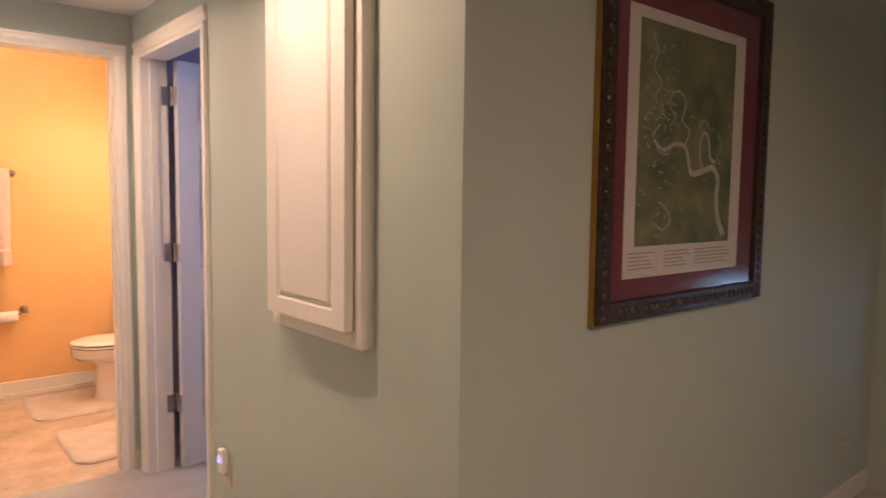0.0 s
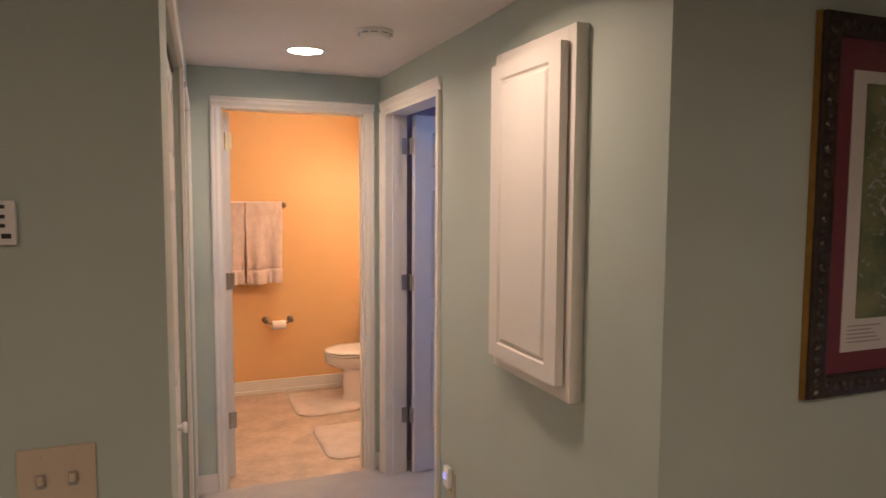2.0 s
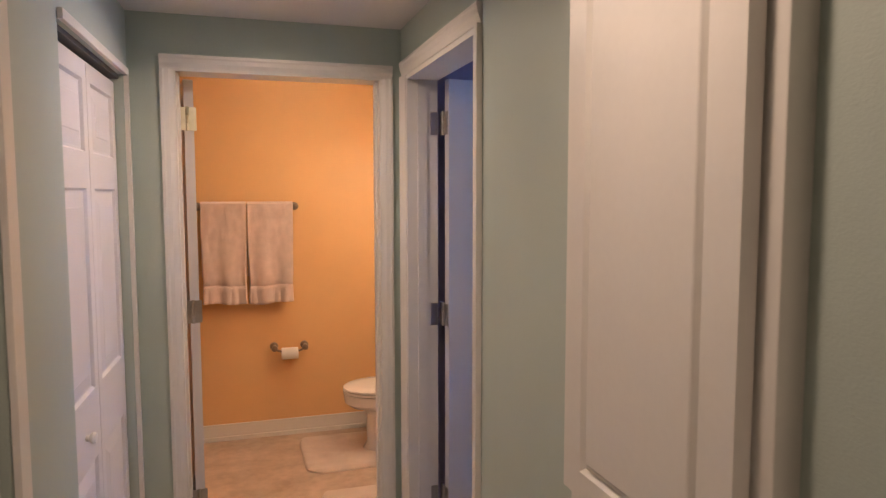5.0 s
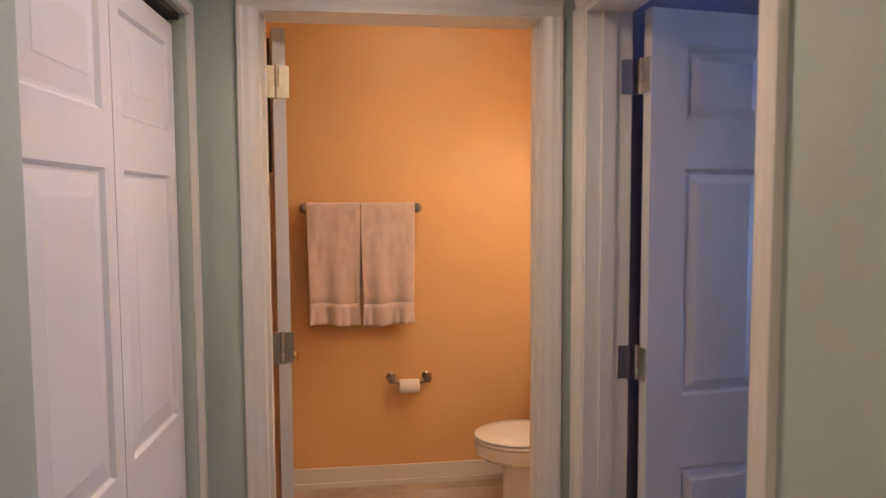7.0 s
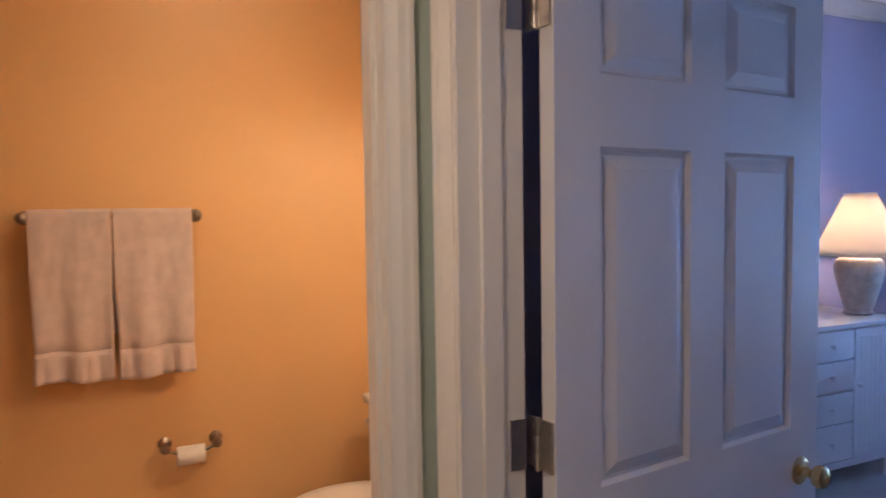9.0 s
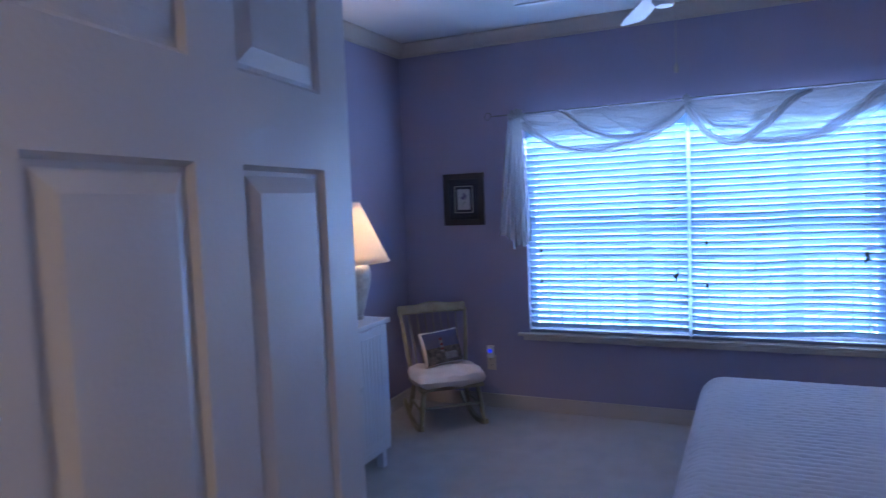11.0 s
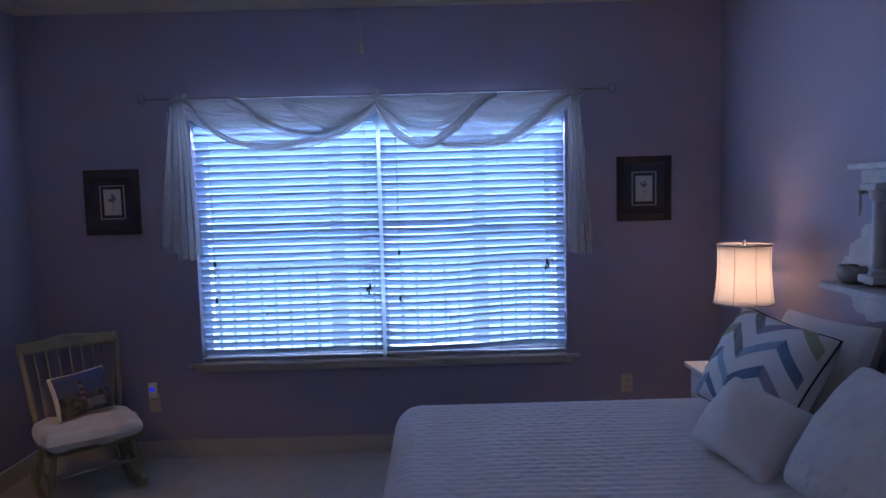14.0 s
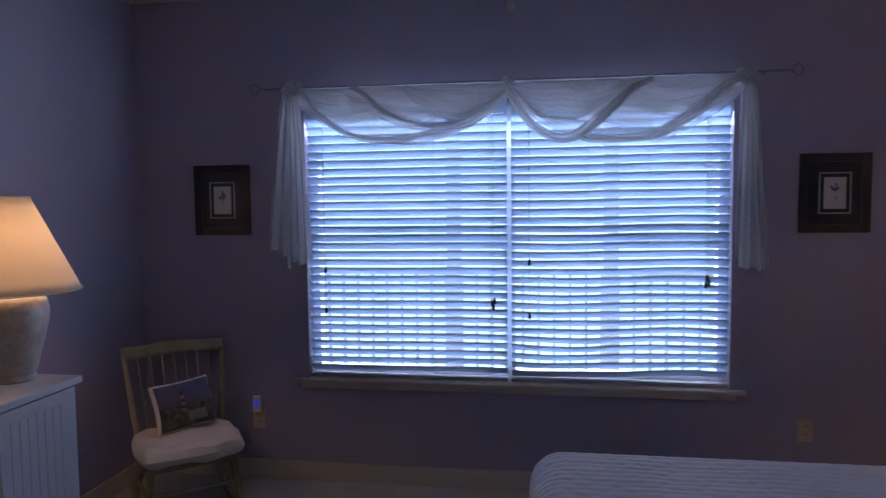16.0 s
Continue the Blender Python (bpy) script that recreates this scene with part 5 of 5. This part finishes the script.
def patch_pillow(m, w, h, seed):
    """A sham pieced from chevron strips."""
    p = pillow("patchwork_sham", "patchwork chevron sham in white and blues with navy piping", m, w, h, 0.23, COTTON, seed, "patchwork shams", NAVY)
    f = puff(w, h, 0.23, seed, 1)
    rg = random.Random(seed + 40)
    order = [3, 0, 5, 4, 2, 3, 0, 5, 1, 2, 3, 0, 1, 2, 5, 1]
    k = 0
    for row in range(-1, 6):
        for col in range(4):
            rise = 0.22 if col % 2 == 0 else -0.22
            a0, a1 = col / 4, (col + 1) / 4
            b0 = row * 0.27 + (0.0 if col % 2 == 0 else 0.22) - 0.06
            bm = bmesh.new()
            ok = []
            for i in range(9):
                line = []
                for j in range(5):
                    u = a0 + (a1 - a0) * i / 8
                    v = b0 + rise * i / 8 + 0.105 * j / 4
                    line.append((min(max(u, 0.012), 0.988), min(max(v, 0.012), 0.988)))
                ok.append(line)
            if ok[4][2][1] <= 0.03 or ok[4][2][1] >= 0.97:
                bm.free()
                continue
            g = [[bm.verts.new(f(u, v, 0.0022)) for u, v in line] for line in ok]
            for i in range(8):
                for j in range(4):
                    bm.faces.new((g[i][j], g[i + 1][j], g[i + 1][j + 1], g[i][j + 1]))
            part("patch", bm, NAVY if (row, col) == (0, 2) else PATCHES[order[k % len(order)]], p, smooth=True)
            k += 1
    return p


def lean(x, y, z, face, back, roll=0):
    """The pose of a cushion: its face turns to the compass angle face, leaning back by some degrees, rolled in its own plane."""
    return Matrix.Translation((x, y, z)) @ Matrix.Rotation(radians(face), 4, "Z") @ Matrix.Rotation(radians(90 - back), 4, "X") @ Matrix.Rotation(radians(roll), 4, "Z")


def facing(centre, normal, width):
    """The pose of a cushion from its centre, the way its face looks and the way its width runs."""
    n = Vector(normal).normalized()
    w = Vector(width)
    w = (w - n * w.dot(n)).normalized()
    h = n.cross(w)
    return Matrix.Translation(centre) @ Matrix((w, h, n)).transposed().to_4x4()


pillow("bed_pillow", "white cotton bed pillow propped at the head", facing((4.22, 1.62, 0.812), (0, 0.95, 0.30), (-1, 0, 0.06)), 0.66, 0.46, 0.18, COTTON, 11, "white bed pillows")
pillow("bed_pillow", "white cotton bed pillow propped at the head", facing((3.42, 1.62, 0.85), (0, 0.95, 0.30), (-1, 0, -0.04)), 0.66, 0.46, 0.18, COTTON, 12, "white bed pillows")
patch_pillow(facing((4.17, 1.86, 0.83), (-0.08, 0.84, 0.52), (-1, 0, 0.02)), 0.63, 0.46, 21)
patch_pillow(facing((3.22, 1.82, 0.865), (0.0, 0.86, 0.50), (-1, 0, 0.0)), 0.68, 0.49, 22)
pillow("quilted_sham", "white quilted sham leaning on the shams behind", facing((3.13, 1.985, 0.84), (-0.10, 0.82, 0.56), (-1, 0.02, 0.0)), 0.70, 0.43, 0.30, MATEL, 31)
pillow("throw_pillow", "small plain white throw pillow leaning on a patchwork sham", facing((3.71, 2.12, 0.768), (-0.30, 0.70, 0.62), (-0.92, -0.30, -0.12)), 0.345, 0.285, 0.19, COTTON, 32)

# ---- mirrored shelf above the bed ----
SHELFW = mat("white_distressed_wood", (0.62, 0.62, 0.64), 0.5, tint=(0.44, 0.44, 0.46), scale=10, grain=60, bump=0.2)
MIRROR = mat("mirror_glass", (0.62, 0.64, 0.67), 0.02, 1.0, var=0.0, bump=0)
SC = 3.49
t = thing("mirror_shelf", "white carved overmantel mirror with arched crest and shelf", "mirror", pose(SC, 1.515, 1.184))
HW = 0.62


def outline_plate(pts, y0, y1):
    bm = bmesh.new()
    f = bm.faces.new([bm.verts.new((x, y0, z)) for x, z in pts])
    r = bmesh.ops.extrude_face_region(bm, geom=[f])
    bmesh.ops.translate(bm, vec=(0, y1 - y0, 0), verts=[v for v in r["geom"] if isinstance(v, bmesh.types.BMVert)])
    return bm


def arch(cx, cz, rx, rz, n=20, a0=0.0, a1=math.pi):
    return [(cx + rx * math.cos(a0 + (a1 - a0) * k / n), cz + rz * math.sin(a0 + (a1 - a0) * k / n)) for k in range(n + 1)]


part("back_panel", boxes((-HW + 0.10, HW - 0.10, 0, 0.012, 0.0, 0.44)), SHELFW, t)
part("shelf", boxes((-HW - 0.04, HW + 0.04, 0, 0.135, -0.026, 0.0), bevel=0.006), SHELFW, t)
part("cornice", boxes((-HW + 0.04, HW - 0.04, 0, 0.085, 0.425, 0.448), bevel=0.006), SHELFW, t)
part("frieze", boxes((-HW + 0.08, HW - 0.08, 0, 0.055, 0.375, 0.425), bevel=0.003), SHELFW, t)
for s in (-1, 1):
    x = s * (HW - 0.165)
    bm = bmesh.new()
    lathe(bm, [(0.030, 0.045), (0.030, 0.060), (0.022, 0.070), (0.022, 0.310), (0.030, 0.320), (0.034, 0.340), (0.034, 0.350)], 20, (x, 0.040, 0))
    part("column", bm, SHELFW, t, smooth=True)
    part("capital", boxes((x - 0.045, x + 0.045, 0, 0.085, 0.350, 0.375), bevel=0.005), SHELFW, t)
    part("plinth", boxes((x - 0.045, x + 0.045, 0, 0.085, 0.018, 0.046), bevel=0.005), SHELFW, t)
    pts = [(x + s * q, z) for q, z in ((0.05, 0.0), (0.240, 0.0), (0.240, 0.06), (0.215, 0.095), (0.19, 0.10), (0.19, 0.14), (0.145, 0.165), (0.12, 0.17), (0.12, 0.20), (0.095, 0.225), (0.05, 0.23))]
    part("side_scroll", outline_plate(pts if s > 0 else list(reversed(pts)), 0.004, 0.028), SHELFW, t)
    pts = [(x + s * q, z) for q, z in ((0.20, -0.026), (0.195, -0.055), (0.165, -0.065), (0.16, -0.095), (0.125, -0.115), (0.09, -0.110), (0.07, -0.135), (0.02, -0.13), (-0.02, -0.115), (-0.06, -0.13), (-0.10, -0.11), (-0.10, -0.026))]
    part("lower_scroll", outline_plate(pts if s < 0 else list(reversed(pts)), 0.004, 0.028), SHELFW, t)
    bm = bmesh.new()
    lathe(bm, [(0.0, 0), (0.010, 0), (0.006, 0.012), (0.012, 0.024), (0.013, 0.034), (0.0, 0.042)], 14, (x + s * 0.085, 0.028, 0.345), Matrix.Rotation(radians(-90), 4, "X"))
    part("hook", bm, NICKEL, t, smooth=True)
    bm = bmesh.new()
    tube(bm, [(x + s * 0.075, 0.062, 0.335), (x + s * 0.075, 0.064, 0.30), (x + s * 0.077, 0.064, 0.255)], [0.002, 0.008, 0.004], 8)
    part("drop", bm, NICKEL, t, smooth=True)
# the arched looking-glass, its moulding and the crest
inner = HW - 0.215
mpts = [(-inner, 0.02), (inner, 0.02)] + arch(0, 0.16, inner, 0.215)
part("looking_glass", outline_plate(mpts, 0.013, 0.017), MIRROR, t, "arched mirror glass")
bm = bmesh.new()
ring = [(-inner, 0.02), (inner, 0.02)] + arch(0, 0.16, inner, 0.215) + [(-inner, 0.02)]
tube(bm, [(x, 0.022, z) for x, z in ring], 0.014, 8)
part("glass_moulding", bm, SHELFW, t, smooth=True)
for r, rad in ((0.355, 0.022), (0.315, 0.012)):
    bm = bmesh.new()
    tube(bm, [(x, 0.03, z) for x, z in arch(0, 0.44, r, r * 0.72)], rad, 10)
    part("crest_arch", bm, SHELFW, t, smooth=True)
part("crest_panel", outline_plate(arch(0, 0.445, 0.32, 0.225), 0.004, 0.02), SHELFW, t)
for k in range(11):
    a = radians(14 + k * 15.2)
    bm = bmesh.new()
    tube(bm, [(0.05 * math.cos(a), 0.024, 0.45 + 0.05 * math.sin(a)), (0.17 * math.cos(a), 0.036, 0.45 + 0.13 * math.sin(a)), (0.27 * math.cos(a), 0.030, 0.45 + 0.195 * math.sin(a))], [0.006, 0.020, 0.014], 8)
    part("shell_ray", bm, SHELFW, t, smooth=True)
bm = bmesh.new()
v = bmesh.ops.create_icosphere(bm, subdivisions=3, radius=1)["verts"]
bmesh.ops.transform(bm, matrix=Matrix.Translation((0, 0.045, 0.50)) @ Matrix.Diagonal((0.05, 0.03, 0.06, 1)), verts=v)
part("crest_boss", bm, WALNUT, t, smooth=True)

# things on the shelf
POTTERY = mat("mottled_pottery", (0.42, 0.38, 0.34), 0.35, tint=(0.14, 0.06, 0.05), scale=16, grain=50)
bm = bmesh.new()
lathe(bm, [(0.0, 0.0), (0.030, 0.0), (0.046, 0.012), (0.055, 0.034), (0.053, 0.058), (0.044, 0.070), (0.040, 0.066), (0.046, 0.05), (0.042, 0.02), (0.0, 0.012)], 30, (SC + 0.565, 1.578, 1.185))
solid("bowl", bm, POTTERY, "small mottled pottery bowl on the mirror shelf", "bowl", smooth=True)
CAGE = mat("white_wire", (0.66, 0.66, 0.68), 0.45, 0.2)
t = thing("birdcage", "white filigree birdcage lantern with domed top", "birdcage", pose(SC + 0.095, 1.588, 1.185) @ Matrix.Diagonal((1.15, 1.05, 1.0, 1)))
part("base", boxes((-0.062, 0.062, -0.050, 0.050, 0.0, 0.014), bevel=0.003), CAGE, t)
for x in (-0.056, 0.056):
    for y in (-0.044, 0.044):
        part("post", boxes((x - 0.004, x + 0.004, y - 0.004, y + 0.004, 0.014, 0.150)), CAGE, t)
for k in range(9):
    for y in (-0.044, 0.044):
        bm = bmesh.new()
        xx = -0.045 + k * 0.01125
        tube(bm, [(xx + 0.004 * math.sin(q * 1.6 + k), y, 0.014 + 0.136 * q / 10) for q in range(11)], 0.0018, 5)
        part("wire", bm, CAGE, t)
part("rim", boxes((-0.060, 0.060, -0.048, 0.048, 0.150, 0.156)), CAGE, t)
for z in (0.05, 0.09):
    for y in (-0.047, 0.043):
        part("band", boxes((-0.058, 0.058, y, y + 0.004, z, z + 0.005)), CAGE, t)
for k in range(12):
    a = k * math.pi / 6
    bm = bmesh.new()
    tube(bm, [(0.050 * math.cos(q) * math.cos(a), 0.044 * math.cos(q) * math.sin(a), 0.155 + 0.070 * math.sin(q)) for q in [j * math.pi / 16 for j in range(9)]], 0.0022, 5)
    part("dome_rib", bm, CAGE, t)
bm = bmesh.new()
lathe(bm, [(0.012, 0.222), (0.006, 0.232), (0.009, 0.240), (0.004, 0.250), (0.003, 0.262)], 12)
tube(bm, [(0.010 * math.sin(q * 0.5236), 0, 0.272 - 0.010 * math.cos(q * 0.5236)) for q in range(13)], 0.002, 6)
part("finial", bm, CAGE, t, smooth=True)

# ---- rocking chair ----
OLIVE = mat("olive_painted_wood", (0.34, 0.31, 0.20), 0.45, tint=(0.22, 0.20, 0.12), scale=12, grain=60, bump=0.15)
CUSHION = mat("white_tufted_cushion_cloth", (0.74, 0.68, 0.62), 0.9, grain=200, bump=0.3, var=0.04)
# x runs to the sitter's left, y to the front
t = thing("rocking_chair", "small olive painted spindle-back rocking chair", "rocking chair", pose(5.263, 5.170, 0, 0, 0, 129.6) @ Matrix.Diagonal((1.01, 0.955, 0.955, 1)))
part("seat", boxes((-0.222, 0.222, 0.0, 0.41, 0.308, 0.336), bevel=0.010), OLIVE, t)
for x in (-0.22, 0.22):
    bm = bmesh.new()
    tube(bm, [(x * 0.90, 0.03, 0.355), (x * 0.97, -0.005, 0.50), (x * 1.04, -0.04, 0.66), (x * 1.10, -0.095, 0.80)], [0.015, 0.016, 0.014, 0.012], 12)
    part("back_post", bm, OLIVE, t, smooth=True)
    bm = bmesh.new()
    tube(bm, [(x * 0.82, 0.35, 0.34), (x * 0.92, 0.37, 0.18), (x * 1.0, 0.385, 0.045)], [0.014, 0.019, 0.012], 12)
    part("front_leg", bm, OLIVE, t, smooth=True)
    bm = bmesh.new()
    tube(bm, [(x * 0.82, 0.06, 0.34), (x * 0.92, 0.03, 0.18), (x * 1.0, 0.0, 0.045)], [0.014, 0.019, 0.012], 12)
    part("rear_leg", bm, OLIVE, t, smooth=True)
    bm = bmesh.new()
    pts = [(-0.17 + 0.60 * k / 14, 0.001 + 0.24 * (k / 14 - 0.58) ** 2) for k in range(15)]
    for (ya, za), (yb, zb) in zip(pts, pts[1:]):
        vs = box(bm, x - 0.013, x + 0.013, ya, yb, 0, 0.036)
        for q in vs:
            q.co.z += za if abs(q.co.y - ya) < 1e-4 else zb
    bmesh.ops.remove_doubles(bm, verts=bm.verts[:], dist=0.0005)
    part("rocker", bm, OLIVE, t)
    bm = bmesh.new()
    tube(bm, [(x * 0.94, 0.025, 0.16), (x * 0.94, 0.375, 0.16)], 0.009, 8)
    part("side_stretcher", bm, OLIVE, t, smooth=True)
bm = bmesh.new()
tube(bm, [(-0.20, 0.373, 0.185), (0.20, 0.373, 0.185)], 0.010, 8)
part("front_stretcher", bm, OLIVE, t, smooth=True)
bm = bmesh.new()
g = sheet(bm, 18, 4, lambda u, v: ((u - 0.5) * 0.50, -0.10 - 0.035 * math.sin(u * math.pi) - 0.02 * v, 0.775 + 0.062 * v + 0.018 * math.sin(u * math.pi) * v + 0.006 * math.cos(u * 4 * math.pi) * v))
ob = part("crest_rail", bm, OLIVE, t, smooth=True)
ob.modifiers.new("thick", "SOLIDIFY").thickness = 0.018
for k in range(7):
    u = (k + 1) / 8 - 0.5
    bm = bmesh.new()
    tube(bm, [(u * 0.40, 0.022, 0.358), (u * 0.43, -0.02, 0.56), (u * 0.47, -0.125, 0.785)], [0.0048, 0.0058, 0.0042], 8)
    part("spindle", bm, OLIVE, t, smooth=True)

bm = bmesh.new()


def tuft(side):
    def fn(u, v):
        a, b = 2 * u - 1, 2 * v - 1
        f = max(0.0, (1 - abs(a) ** 7) * (1 - abs(b) ** 7)) ** 0.42
        dips = sum(math.exp(-((a - p) ** 2 + (b - q) ** 2) / 0.05) for p in (-0.42, 0.42) for q in (-0.45, 0.45))
        z = side * 0.050 * f * (1 - 0.80 * min(1, dips)) * (1 + 0.45 * noise.noise((a * 2.5, b * 2.5, side)))
        k = 1 - 0.10 * (a * b) ** 2 + 0.02 * noise.noise((a * 3, b * 3, 4))
        return (a * 0.236 * k, b * 0.215 * k, z)
    return fn


sheet(bm, 36, 36, tuft(1))
sheet(bm, 36, 36, tuft(-1))
bmesh.ops.remove_doubles(bm, verts=bm.verts[:], dist=0.001)
CHM = bpy.data.objects["rocking_chair"].matrix_basis
solid("seat_cushion", bm, CUSHION, "white tufted cushion tied on a rocking chair seat", "cushion", CHM @ pose(0, 0.225, 0.379) @ Matrix.Scale(1.05, 4), smooth=True)

# picture cushion with a lighthouse scene
SKYC = mat("woven_sky", (0.06, 0.08, 0.19), 0.9, tint=(0.10, 0.10, 0.15), scale=7, grain=150)
LANDC = mat("woven_dark_garden", (0.17, 0.15, 0.13), 0.9, tint=(0.015, 0.018, 0.014), scale=34, grain=90)
REDC = mat("woven_red_band", (0.15, 0.025, 0.025), 0.9)
PALEC = mat("woven_pale_house", (0.24, 0.23, 0.24), 0.9, var=0.15, scale=50)
p = pillow("lighthouse_cushion", "small woven cushion with a lighthouse scene, propped on a chair", CHM @ lean(-0.005, 0.095, 0.545, 190, 20, 4), 0.31, 0.27, 0.12, CUSHION, 51)
f = puff(0.31, 0.27, 0.12, 51, 1)
for nm, mtl, (u0, u1, v0, v1), lift, lab in (("sky", SKYC, (0.05, 0.96, 0.42, 0.95), 0.002, "woven blue sky"), ("garden", LANDC, (0.05, 0.96, 0.04, 0.50), 0.003, "woven dark garden"), ("cottage", PALEC, (0.50, 0.80, 0.14, 0.34), 0.005, "woven pale cottage"),
                                             ("lighthouse", PALEC, (0.41, 0.48, 0.38, 0.70), 0.005, "woven striped lighthouse"), ("band", REDC, (0.41, 0.48, 0.42, 0.48), 0.007, ""), ("band", REDC, (0.412, 0.478, 0.54, 0.60), 0.007, ""), ("band", REDC, (0.42, 0.47, 0.68, 0.75), 0.007, "")):
    bm = bmesh.new()
    sheet(bm, 14, 14, lambda u, v: f(u0 + (u1 - u0) * u, v0 + (v1 - v0) * v, lift))
    part(nm, bm, mtl, p, lab, smooth=True)

# ---- ceiling fan at rest ----
FANW = mat("white_fan_enamel", (0.74, 0.74, 0.76), 0.35, var=0.02)
t = thing("ceiling_fan", "white five-blade ceiling fan with a pull chain, at rest", "ceiling fan", pose(3.94, 3.42, 0))
bm = bmesh.new()
lathe(bm, [(0.0, 2.745), (0.070, 2.745), (0.066, 2.72), (0.030, 2.69), (0.013, 2.685), (0.013, 2.56), (0.05, 2.55), (0.10, 2.53), (0.115, 2.49), (0.11, 2.44), (0.07, 2.41), (0.055, 2.40), (0.05, 2.35), (0.035, 2.33), (0.0, 2.328)], 36)
part("motor", bm, FANW, t, smooth=True)
for k in range(5):
    turn = pose(0, 0, 2.42, 0, 0, 21 + 72 * k)
    b = part("blade", outline_plate([(0.17, -0.048), (0.50, -0.066), (0.60, -0.064), (0.632, -0.046), (0.640, 0.0), (0.632, 0.046), (0.60, 0.064), (0.50, 0.066), (0.17, 0.048)], -0.003, 0.003), FANW, t, m=turn @ pose(0, 0, 0, 78, 0, 0))
    part("bracket", boxes((0.09, 0.22, -0.018, 0.018, -0.006, 0.002), bevel=0.002), FANW, t, m=turn)
bm = bmesh.new()
tube(bm, [(-0.02, -0.045, 2.34), (-0.02, -0.046, 2.09)], 0.0016, 6)
lathe(bm, [(0.0, 0.0), (0.008, 0.004), (0.010, 0.018), (0.007, 0.034), (0.002, 0.045), (0.0, 0.046)], 12, (-0.02, -0.046, 2.046))
part("pull_chain", bm, NICKEL, t, "thin metal pull chain", smooth=True)
